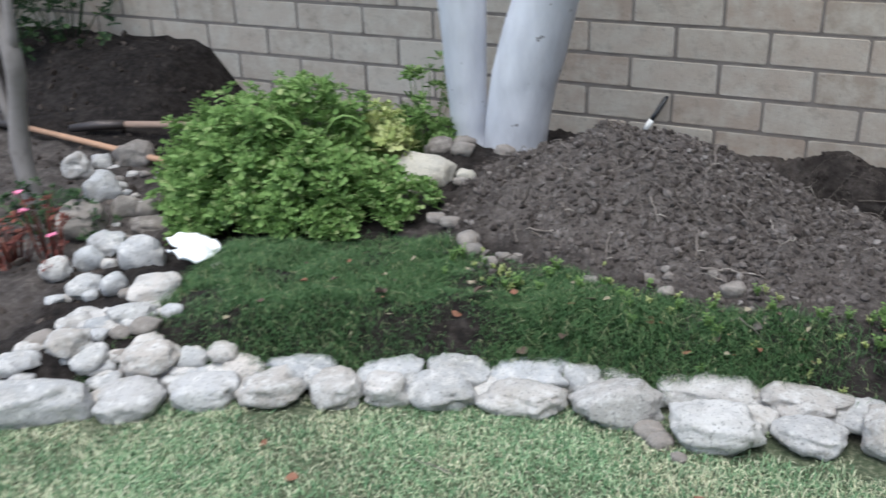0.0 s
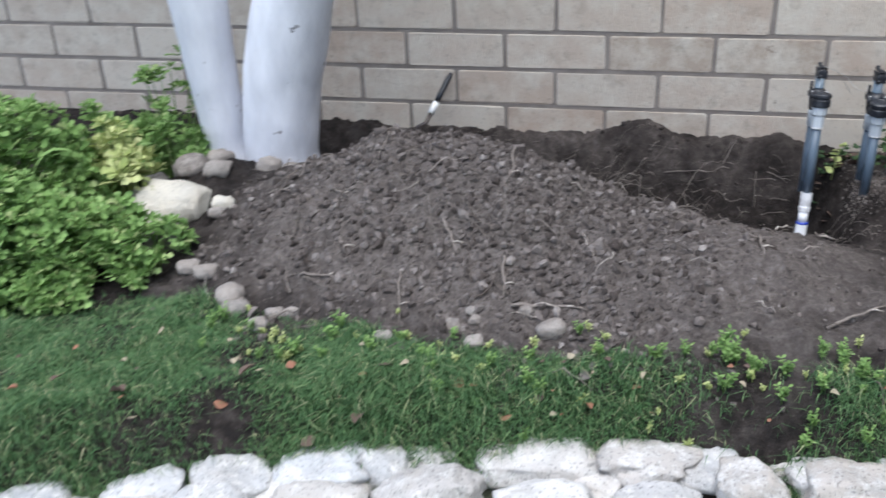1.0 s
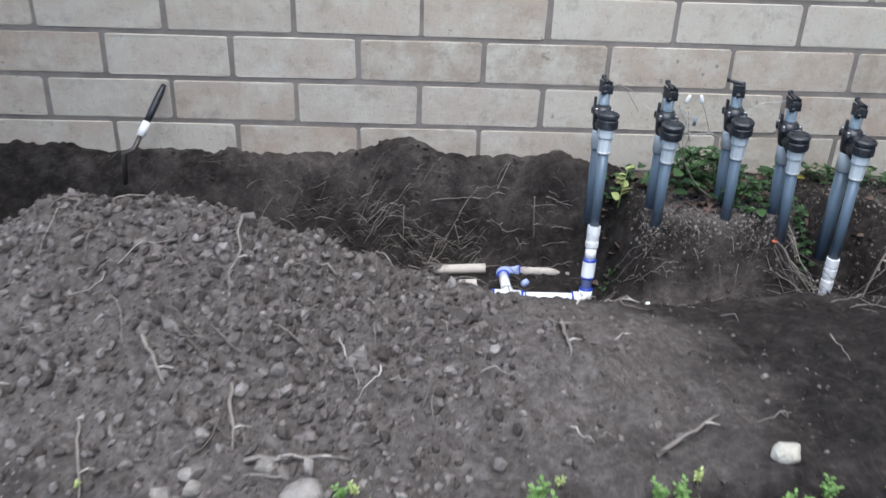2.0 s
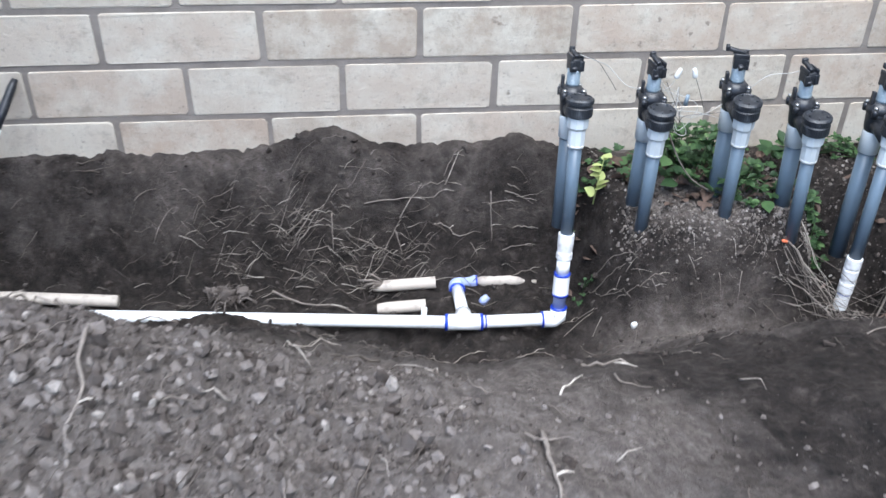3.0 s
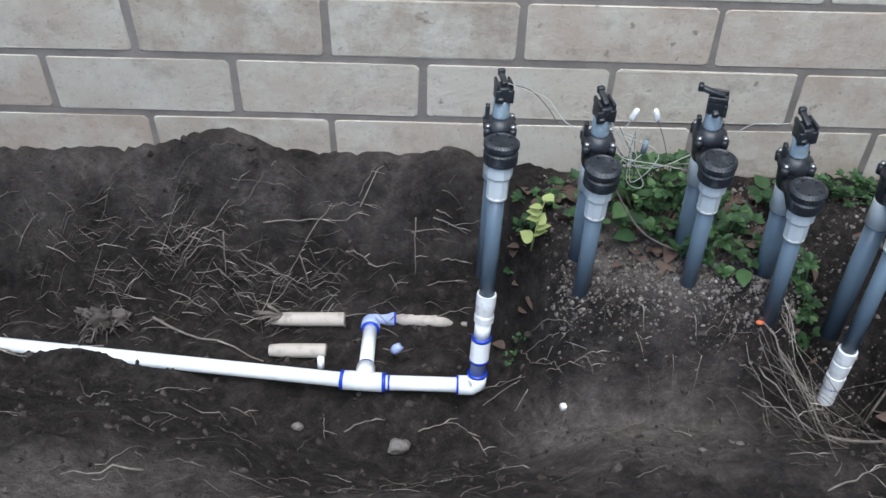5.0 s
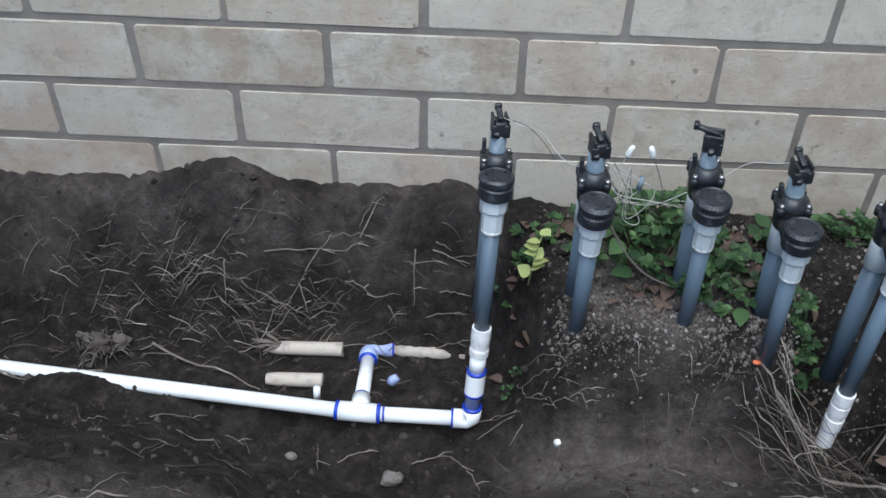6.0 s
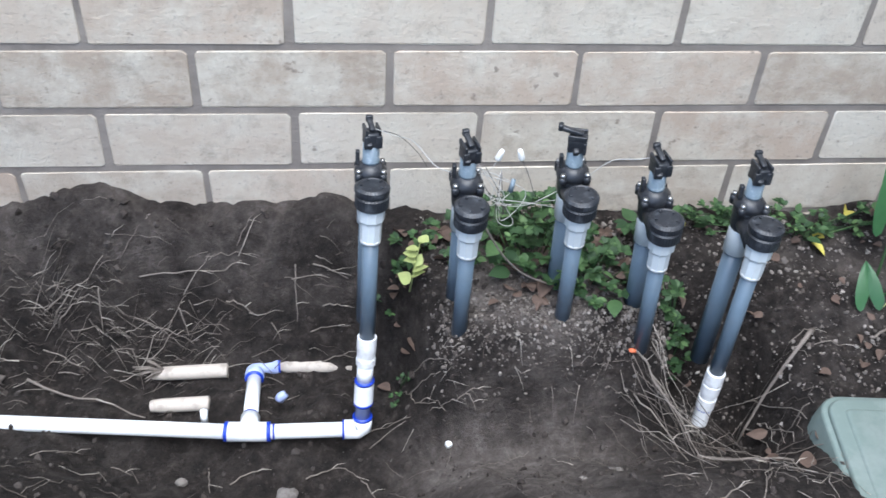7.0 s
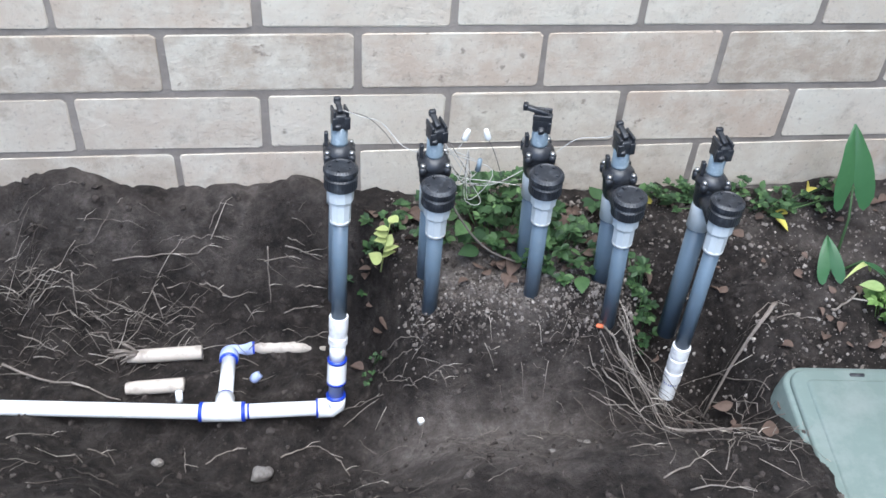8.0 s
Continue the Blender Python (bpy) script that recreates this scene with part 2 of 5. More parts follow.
YELLOW = leaf_material("yellow_leaf", [(0, (0.52, 0.45, 0.08)), (1, (0.62, 0.56, 0.14))], 0.6)
RED_LEAF = leaf_material("red_leaf", [(0, (0.09, 0.025, 0.02)), (0.7, (0.20, 0.055, 0.04)), (1, (0.33, 0.13, 0.09))], 0.6)
PINK = plain_material("pink_petal", (0.72, 0.22, 0.36), 0.7, dirt=0.1)
ORANGE = plain_material("orange_marker", (0.62, 0.16, 0.07), 0.6, dirt=0.1)


# ---- geometry helpers ----
class Geo:
    """Collects vertices and faces for one mesh."""

    def __init__(self):
        self.v, self.f = [], []

    def mesh(self, name, material, smooth=True):
        m = bpy.data.meshes.new(name)
        m.from_pydata(self.v, [], self.f)
        m.materials.append(material)
        m.polygons.foreach_set("use_smooth", [smooth] * len(m.polygons))
        m.update()
        return m

    def join(self, verts, faces, m=None):
        base = len(self.v)
        self.v += [tuple(m @ Vector(p)) for p in verts] if m is not None else [tuple(p) for p in verts]
        self.f += [tuple(i + base for i in f) for f in faces]

    def tube(self, points, radius, sides=8, caps=True):
        """A swept tube; radius is one number or one for each point."""
        pts = [Vector(p) for p in points]
        rad = radius if isinstance(radius, (list, tuple)) else [radius] * len(pts)
        base = len(self.v)
        way = (pts[1] - pts[0]).normalized()
        side = way.orthogonal().normalized()
        for i, p in enumerate(pts):
            a, b = pts[max(0, i - 1)], pts[min(len(pts) - 1, i + 1)]
            way = (b - a).normalized()
            side = (side - way * side.dot(way)).normalized()
            up = way.cross(side)
            for k in range(sides):
                t = 2 * math.pi * k / sides
                self.v.append(tuple(p + (side * math.cos(t) + up * math.sin(t)) * rad[i]))
        for i in range(len(pts) - 1):
            for k in range(sides):
                a, b = base + i * sides + k, base + i * sides + (k + 1) % sides
                self.f.append((a, b, b + sides, a + sides))
        if caps:
            self.f.append(tuple(base + k for k in reversed(range(sides))))
            self.f.append(tuple(base + (len(pts) - 1) * sides + k for k in range(sides)))
        return self

    def lathe(self, profile, sides=24, m=None, knurl=0.0):
        """Turns (radius, height) pairs about z; knurl: ribs on the radius, as a share of it."""
        verts, faces = [], []
        for r, z in profile:
            for k in range(sides):
                t = 2 * math.pi * k / sides
                q = r * (1 + (knurl if k % 2 else 0))
                verts.append((q * math.cos(t), q * math.sin(t), z))
        for i in range(len(profile) - 1):
            for k in range(sides):
                a, b = i * sides + k, i * sides + (k + 1) % sides
                faces.append((a, b, b + sides, a + sides))
        faces.append(tuple(reversed(range(sides))))
        faces.append(tuple((len(profile) - 1) * sides + k for k in range(sides)))
        self.join(verts, faces, m)
        return self

    def box(self, size, m=None, bevel=0.0):
        """A box of that size about its centre, with chamfered edges."""
        sx, sy, sz = (s / 2 for s in size)
        bm = bmesh.new()
        bmesh.ops.create_cube(bm, size=1)
        for v in bm.verts:
            v.co = Vector((v.co.x * 2 * sx, v.co.y * 2 * sy, v.co.z * 2 * sz))
        if bevel:
            bmesh.ops.bevel(bm, geom=bm.edges[:], offset=bevel, segments=2, profile=0.6, affect="EDGES")
        bm.verts.index_update()
        self.join([v.co for v in bm.verts], [[v.index for v in f.verts] for f in bm.faces], m)
        bm.free()
        return self


def along(a, b, u):
    return tuple(Vector(a).lerp(Vector(b), u))


def thing(name, place=(0, 0, 0), label="", category="", group="", kind=""):
    ob = new(name)
    ob.location = place
    return tagged(ob, label, category, group, kind)


def part(name, geo, material, parent, label="", smooth=True):
    """One mesh object under a thing or a part."""
    ob = new(name, geo if isinstance(geo, bpy.types.Mesh) else geo.mesh(name, material, smooth))
    ob.parent = parent
    return tagged(ob, label)


def solid(name, geo, material, label, category, group="", kind="", smooth=True):
    """A thing of one mesh."""
    ob = new(name, geo if isinstance(geo, bpy.types.Mesh) else geo.mesh(name, material, smooth))
    return tagged(ob, label, category, group, kind)


def ball(level=2):
    bm = bmesh.new()
    bmesh.ops.create_icosphere(bm, subdivisions=level, radius=1)
    bm.verts.index_update()
    got = [v.co.copy() for v in bm.verts], [[v.index for v in f.verts] for f in bm.faces]
    bm.free()
    return got


BALLS = {k: ball(k) for k in (1, 2, 3, 4)}


def stone_geo(size, level=3, seed=0, rough=0.22, square=0.55):
    """A water-worn stone: a squarish lump with flats, chips and dents."""
    verts, faces = BALLS[level]
    off = Vector((seed * 3.7, seed * 1.3, seed * 2.1))
    rng = random.Random(seed)
    cuts = [(Vector((rng.gauss(0, 1), rng.gauss(0, 1), rng.gauss(0, 0.8))).normalized(), rng.uniform(0.74, 0.98)) for _ in range(6)]
    got = []
    for v in verts:
        q = Vector([math.copysign(abs(c) ** (1 - 0.45 * square), c) for c in v])
        d = 1 + rough * noise.noise(v * 1.1 + off) + rough * 0.5 * noise.noise(v * 2.7 + off) + rough * 0.3 * noise.noise(v * 6 + off) + rough * 0.14 * noise.noise(v * 14 + off)
        q = q * d
        for n, far in cuts:
            over = q.dot(n) - far
            if over > 0:
                q = q - n * over * 0.6
        got.append((q.x * size[0], q.y * size[1], q.z * size[2]))
    g = Geo()
    g.join(got, faces)
    return g


# ---- the lie of the land ----
def step(a, b, t):
    """A smooth rise from 0 at a to 1 at b."""
    u = np.clip((t - a) / (b - a), 0, 1)
    return u * u * (3 - 2 * u)


def value_noise(x, y, scale, seed):
    """Smooth noise from -1 to 1 over arrays."""
    u, v = np.asarray(x, float) * scale + seed * 17.31, np.asarray(y, float) * scale - seed * 9.77
    i, j = np.floor(u), np.floor(v)
    fu, fv = u - i, v - j
    fu, fv = fu * fu * (3 - 2 * fu), fv * fv * (3 - 2 * fv)

    def dot(a, b):
        q = np.sin(a * 127.1 + b * 311.7 + seed * 74.7) * 43758.5453
        return 2 * (q - np.floor(q)) - 1

    return (dot(i, j) * (1 - fu) + dot(i + 1, j) * fu) * (1 - fv) + (dot(i, j + 1) * (1 - fu) + dot(i + 1, j + 1) * fu) * fv


def border_y(x):
    """The front foot of the stone edging, between lawn and bed."""
    u = np.maximum(0, -np.asarray(x, float) - 0.2)
    return np.where(u < 2.3, -2.19 - 0.165 * u * u, -2.19 - 0.165 * 2.3 * 2.3 - 0.759 * (u - 2.3)) + 0.06 * np.maximum(0, np.asarray(x, float) + 0.2)


def bump(x, y, cx, cy, sx, sy):
    return np.exp(-((x - cx) / sx) ** 2 - ((y - cy) / sy) ** 2)


def ground_height(x, y, fine=True):
    x, y = np.asarray(x, float), np.asarray(y, float)
    behind = y - border_y(x)
    bed = -0.06 + 0.11 * step(-2.7, -1.9, x)
    wall_foot = -0.105 + 0.05 * bump(x, y, -0.43, 0.0, 0.13, 0.14) + 0.035 * bump(x, y, 0.07, 0.0, 0.12, 0.12)
    z = bed + (wall_foot - bed) * step(-1.25, -0.72, y)
    # spoil heap, with a lower tail towards the valves, and the rise round the tree
    z = z + 0.31 * bump(x, y, -1.06, -1.3, 0.46, 0.36) + 0.06 * bump(x, y, -0.62, -1.18, 0.24, 0.22) + 0.095 * bump(x, y, -0.25, -1.47, 0.40, 0.31)
    z = z - 0.04 * step(0.0, 0.35, x) * step(-1.65, -1.25, y)
    heap = bump(x, y, -0.95, -1.4, 0.55, 0.42)
    z = z + 0.13 * bump(x, y, -1.75, -0.95, 0.32, 0.3)
    # dark heap by the wall, further along
    z = z + 0.30 * step(-3.55, -3.95, x) * step(-6.8, -5.0, x) * step(-1.0, -0.15, y)
    # trench with the pipes
    floor = -0.435 + 0.075 * step(0.16, 0.38, x) - 0.13 * bump(x, y, 0.96, -0.42, 0.10, 0.15)
    far_a = -0.25 - 0.31 * step(0.16, 0.36, x) + 0.20 * step(0.74, 0.88, x)
    far_b = -0.03 - 0.30 * step(0.16, 0.36, x) + 0.12 * step(0.74, 0.88, x)
    near_a = -0.84 - 0.10 * step(-0.40, -0.12, x) * (1 - step(0.25, 0.5, x)) + 0.06 * value_noise(x, 0 * x, 2.0, 5)
    near_b = -0.53 + 0.175 * (1 - step(-0.55, -0.15, x)) + 0.03 * value_noise(x, 0 * x, 9, 6)
    cut = step(near_a, near_b, y) * (1 - step(far_a, far_b, y)) * step(-2.3, -1.8, x) * (1 - step(1.0, 1.12, x))
    z = z + (floor - z) * cut
    # soil round the valves and the valve box
    z = z + (-0.125 - z) * step(0.2, 0.38, x) * step(-0.55, -0.35, y) * (1 - step(0.72, 0.84, x)) * (1 - step(-0.2, 0.0, y))
    z = z + (-0.215 - z) * step(0.98, 1.12, x) * step(-1.25, -1.0, y) * (1 - step(-0.5, -0.2, y))
    z = z + 0.05 * bump(x, y, -0.85, -0.405, 0.30, 0.05) - 0.03 * bump(x, y, 0.0, -0.60, 0.22, 0.09) - 0.035 * bump(x, y, -0.03, -0.84, 0.24, 0.20)
    if fine:
        loose = step(0.1, 0.3, behind)
        trodden = bump(x, y, 0.4, -1.0, 0.55, 0.45)
        z = z + loose * ((1 - 0.55 * trodden) * (0.016 * value_noise(x, y, 7, 1) + 0.015 * value_noise(x, y, 17, 2)) + 0.012 * (1 - 0.6 * trodden) * np.abs(value_noise(x, y, 37, 3)) + 0.006 * value_noise(x, y, 80, 7) + heap * (0.022 * value_noise(x, y, 10, 11) + 0.016 * np.abs(value_noise(x, y, 23, 12))))
    lawn = -0.13 + 0.006 * value_noise(x, y, 5, 4)
    return lawn + (z - lawn) * step(0.10, 0.30, behind)


def lay(x, y):
    return float(ground_height(x, y))


def spread(stops):
    """Coordinates from (start, end, pace) runs."""
    got = []
    for a, b, p in stops:
        got += list(np.arange(a, b - 1e-6, p))
    return np.array(got + [stops[-1][1]])


def build_ground():
    xs = spread([(-60, -12, 8), (-12, -6, 0.5), (-6, -2.9, 0.05), (-2.9, 1.9, 0.0125), (1.9, 4, 0.15), (4, 12, 1), (12, 60, 8)])
    ys = spread([(-60, -12, 8), (-12, -5, 0.5), (-5, -3.0, 0.06), (-3.0, 0.02, 0.0125), (0.02, 1, 0.2), (1, 12, 2), (12, 60, 8)])
    gx, gy = np.meshgrid(xs, ys)
    z = ground_height(gx, gy)
    nx, ny = len(xs), len(ys)
    idx = np.arange(nx * ny).reshape(ny, nx)
    faces = np.stack([idx[:-1, :-1], idx[:-1, 1:], idx[1:, 1:], idx[1:, :-1]], -1).reshape(-1, 4)
    m = bpy.data.meshes.new("ground")
    m.from_pydata(np.stack([gx, gy, z], -1).reshape(-1, 3).tolist(), [], faces.tolist())
    m.materials.append(SOIL)
    m.polygons.foreach_set("use_smooth", [True] * len(m.polygons))
    behind = gy - border_y(gx)
    thatch = 1 - step(0.0, 0.14, behind)
    dry = 0.95 * bump(gx, gy, -0.95, -1.45, 0.75, 0.5) + 0.6 * bump(gx, gy, -0.15, -1.42, 0.6, 0.48) + 0.25 * bump(gx, gy, -0.6, -1.05, 0.6, 0.22)
    dry = dry + 0.55 * step(-2.45, -2.75, gx) * step(-0.9, -1.2, gy)
    dry = dry + 0.4 * step(-0.26, -0.10, gy) * (1 - step(0.15, 0.3, gx)) * step(-2.0, -1.2, gx)
    dry = dry + 0.43 * bump(gx, gy, 0.5, -0.72, 0.42, 0.21) + 0.42 * bump(gx, gy, 0.44, -0.55, 0.30, 0.14) + 0.05 * bump(gx, gy, 0.1, -1.4, 0.6, 0.4)
    dry = np.clip(dry + 0.3 * step(0.95, 1.25, gx) * step(-0.6, -0.4, gy) + 0.6 * step(0.25, 0.4, gx) * (1 - 0.85 * step(0.6, 0.78, gx)) * step(-0.45, -0.33, gy), 0, 1)
    col = m.color_attributes.new("zone", "FLOAT_COLOR", "POINT")
    data = np.stack([thatch, dry, np.zeros_like(dry), np.ones_like(dry)], -1).astype(np.float32)
    col.data.foreach_set("color", data.ravel())
    return solid("ground", m, SOIL, "dug garden soil with a trench beside clipped lawn", "ground", kind="structure")


build_ground()

# ---- block wall ----
LONG, TALL, JOINT = 0.406, 0.152, 0.0165
def block_mesh(seed, length=LONG):
    """A slump block with soft, slightly bulging faces."""
    rng = random.Random(seed)
    bm = bmesh.new()
    bmesh.ops.create_cube(bm, size=1)
    for v in bm.verts:
        v.co = Vector((v.co.x * (length - JOINT), v.co.y * 0.14, v.co.z * (TALL - JOINT)))
    upright = [e for e in bm.edges if abs(e.verts[0].co.y - e.verts[1].co.y) > 0.1]
    bmesh.ops.bevel(bm, geom=upright, offset=0.009, segments=2, profile=0.5, affect="EDGES")
    front = [e for e in bm.edges if all(v.co.y < 0 for v in e.verts)]
    bmesh.ops.bevel(bm, geom=front, offset=0.0018, segments=1, profile=0.5, affect="EDGES")
    for v in bm.verts:
        v.co += Vector((rng.uniform(-0.002, 0.002), rng.uniform(-0.0004, 0.0004), rng.uniform(-0.002, 0.002)))
    m = bpy.data.meshes.new("block")
    bm.to_mesh(m)
    bm.free()
    m.materials.append(BLOCK)
    m.polygons.foreach_set("use_smooth", [False] * len(m.polygons))
    return m


def build_wall():
    wall = thing("wall_back", (0, 0, 0), "beige slump-block garden wall with grey mortar joints", "wall", kind="structure")
    g = Geo().box((19.0, 0.136, 2.75), pose(-1.5, 0.0703, 0.775))
    part("mortar_core", g, MORTAR, wall, "recessed grey mortar", smooth=False)
    shapes = [block_mesh(k) for k in range(7)]
    rng = random.Random(4)
    far = Geo()
    for row in range(-3, 14):
        shift = 0.0 if row % 2 == 0 else LONG / 2
        for k in range(-27, 20):
            x, z = k * LONG + shift + LONG / 2, (row + 0.5) * TALL
            if not -10.9 < x < 7.8:
                continue
            m = pose(x + rng.uniform(-0.002, 0.002), 0.07 + rng.uniform(-0.0006, 0.0006), z + rng.uniform(-0.001, 0.001), 0, rng.uniform(-0.25, 0.25), rng.uniform(-0.12, 0.12))
            mesh = shapes[rng.randrange(7)]
            if -5.9 < x < 2.3 and -2 <= row < 5:
                ob = new("block", mesh)
                ob.parent, ob.matrix_basis = wall, m
            else:
                far.join([v.co for v in mesh.vertices], [p.vertices for p in mesh.polygons], m)
    tagged(part("upper_blocks", far, BLOCK, wall, smooth=False), kind="stuff")


build_wall()


def build_shade_wall():
    """An unseen stuccoed wall beyond the valve box, added to shade the garden's right."""
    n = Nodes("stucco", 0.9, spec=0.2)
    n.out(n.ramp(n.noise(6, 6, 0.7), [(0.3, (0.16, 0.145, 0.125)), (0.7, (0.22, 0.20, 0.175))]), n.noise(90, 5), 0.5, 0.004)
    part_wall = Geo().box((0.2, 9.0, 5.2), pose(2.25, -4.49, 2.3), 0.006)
    solid("wall_east_shade", part_wall, n.mat, "plain grey stuccoed wall, unseen, added to shade the right end", "wall", kind="structure", smooth=False)


build_shade_wall()


# ---- scatter helpers ----
def scatter_clods(name, label, spots, material, category="soil clods", level=1):
    """Many lumps joined into one object; spots are (x, y, radius, lift)."""
    rng = random.Random(len(spots))
    g = Geo()
    verts, faces = BALLS[level]
    for x, y, r, lift in spots:
        z = lay(x, y) + lift * r
        m = Matrix.Translation((x, y, z)) @ Euler([rng.uniform(0, 6.3) for _ in range(3)]).to_matrix().to_4x4()
        sx, sy, sz = r * rng.uniform(0.75, 1.3), r * rng.uniform(0.65, 1.1), r * rng.uniform(0.5, 0.9)
        o = Vector((x * 31, y * 27, r * 900))
        pts = [Vector((v.x * sx, v.y * sy, v.z * sz)) * (1 + 0.7 * noise.noise(v * 1.9 + o)) for v in verts]
        g.join(pts, faces, m)
    return solid(name, g, material, label, category, kind="stuff", smooth=False)


def strands(name, label, runs, material, category="roots"):
    """Thin crooked roots and twigs joined into one object; runs are (points, radius)."""
    g = Geo()
    for pts, r in runs:
        n = len(pts)
        g.tube(pts, [r * (1 - 0.75 * i / (n - 1)) for i in range(n)], 4)
    return solid(name, g, material, label, category, kind="stuff")


def crooked(rng, start, angle, length, rise=0.0, lift=0.004, bend=0.5, n=7, drape=True):
    x, y = start
    z0 = lay(x, y)
    got = []
    for i in range(n):
        u = i / (n - 1)
        z = (lay(x, y) if drape else z0) + lift + rise * math.sin(u * 2.6) + rng.uniform(-0.002, 0.003)
        got.append((x, y, z))
        angle += rng.uniform(-bend, bend)
        x += math.cos(angle) * length / n
        y += math.sin(angle) * length / n
    return got


def blades(name, label, xs, ys, zs, lengths, width, lean, material, category, seed):
    """Thin bent blades, two faces each, as one object."""
    rng = np.random.default_rng(seed)
    n = len(xs)
    a = rng.uniform(0, 2 * np.pi, n)
    tilt = lean * rng.random(n)
    wx, wy = -np.sin(a) * width / 2, np.cos(a) * width / 2
    w = rng.uniform(0.6, 1.3, n)
    base = np.stack([xs, ys, zs - 0.004], -1)
    side = np.stack([wx * w, wy * w, 0 * wx], -1)
    mid = base + np.stack([np.cos(a) * lengths * tilt * 0.3, np.sin(a) * lengths * tilt * 0.3, lengths * 0.6], -1)
    tip = base + np.stack([np.cos(a) * lengths * tilt, np.sin(a) * lengths * tilt, lengths * (1 - 0.35 * tilt)], -1)
    v = np.stack([base - side, base + side, mid + side * 0.8, mid - side * 0.8, tip], 1).reshape(-1, 3)
    k = np.arange(n)[:, None] * 5
    m = bpy.data.meshes.new(name)
    m.from_pydata(v.tolist(), [], (k + np.array([[0, 1, 2, 3]])).tolist() + (k + np.array([[3, 2, 4]])).tolist())
    m.materials.append(material)
    m.update()
    return solid(name, m, material, label, category, kind="stuff")


LEAFLET = [(0, 0, 0), (0.30, 0.35, 0.04), (0.26, 0.7, 0.05), (0, 1, -0.06), (-0.26, 0.7, 0.05), (-0.30, 0.35, 0.04), (0, 0.5, -0.02)]
LEAFLET_F = [(0, 1, 6), (1, 2, 6), (2, 3, 6), (3, 4, 6), (4, 5, 6), (5, 0, 6)]


FROND = [(0, 0, 0), (0.07, 0.26, 0.02), (0.34, 0.46, 0.05), (0.12, 0.54, 0.03), (0.26, 0.84, 0.04), (0, 1, -0.08), (-0.26, 0.84, 0.04), (-0.12, 0.54, 0.03), (-0.34, 0.46, 0.05), (-0.07, 0.26, 0.02), (0, 0.55, -0.03)]
FROND_F = [(0, 1, 10), (1, 2, 3, 10), (3, 4, 5, 10), (5, 6, 7, 10), (7, 8, 9, 10), (9, 0, 10)]


def leaf_matrix(place, heading, pitch, roll, size):
    return pose(*place, pitch, roll, heading) @ Matrix.Scale(size, 4)


def compound_leaf(g, place, heading, pitch, size, rng, spread_deg=62, count=3):
    for k in range(count):
        turn = 0 if count == 1 else spread_deg * (2 * k / (count - 1) - 1)
        m = leaf_matrix(place, heading + turn, pitch + rng.uniform(-12, 12), rng.uniform(-18, 18), size * (1.0 if abs(turn) < 5 else 0.82))
        g.join(LEAFLET, LEAFLET_F, m)


def leafy_plant(name, label, mounds, count, size, material, seed, category="plant", stems=40, stem_material=None):
    """A leafy plant of several uneven mounds (x, y, reach x, reach y, height): stems from the foot and many small leaves."""
    rng = random.Random(seed)
    plant = thing(name, (0, 0, 0), label, category)
    g, s = Geo(), Geo()
    sizes = [m[2] * m[3] for m in mounds]
    for k in range(count // 9):
        cx, cy, rx, ry, tall = rng.choices(mounds, sizes)[0]
        foot = lay(cx, cy)
        a, u = rng.uniform(0, 360), rng.random() ** 0.45
        swell = 1 + 0.4 * noise.noise(Vector((math.cos(radians(a)) * 2.2, math.sin(radians(a)) * 2.2, seed)))
        x = cx + rx * u * swell * math.cos(radians(a))
        y = cy + ry * u * swell * math.sin(radians(a))
        dome = max(0.0, 1 - u ** 2.2) ** 0.6
        wild = 1 + 0.5 * noise.noise(Vector((x * 9, y * 9, seed))) + 0.25 * noise.noise(Vector((x * 25, y * 25, seed)))
        z = max(lay(x, y), foot - 0.08) + tall * dome * wild * (1 - 0.7 * rng.random() ** 2.2) + rng.uniform(0.005, 0.03)
        # a whorl of lobed leaves at the shoot's tip, leaning outwards
        tip = pose(x, y, z) @ Euler((radians(rng.uniform(-14, 14) - 38 * u * math.sin(radians(a))), radians(rng.uniform(-14, 14) + 38 * u * math.cos(radians(a))), rng.uniform(0, 6.3))).to_matrix().to_4x4()
        grown = size * rng.uniform(0.75, 1.35)
        for j in range(9):
            ring = j / 8
            leaf = pose(0, 0, 0.25 * grown * (1 - ring)) @ pose(0, 0, 0, rng.uniform(52, 70) - 58 * ring + rng.uniform(-9, 9), rng.uniform(-20, 20), j * 137.5)
            g.join(FROND, FROND_F, tip @ leaf @ Matrix.Scale(grown * (0.55 + 0.6 * ring), 4))
        if k < stems:
            bx, by = cx + (x - cx) * 0.35, cy + (y - cy) * 0.35
            s.tube([(bx, by, lay(bx, by) - 0.02), ((bx + x) / 2, (by + y) / 2, (foot + z) / 2 + 0.05), (x, y, z)], [0.004, 0.003, 0.0015], 5)
    tagged(part("foliage", g, material, plant), kind="stuff")
    tagged(part("stem_growth", s, stem_material or material, plant), kind="stuff")
    return plant


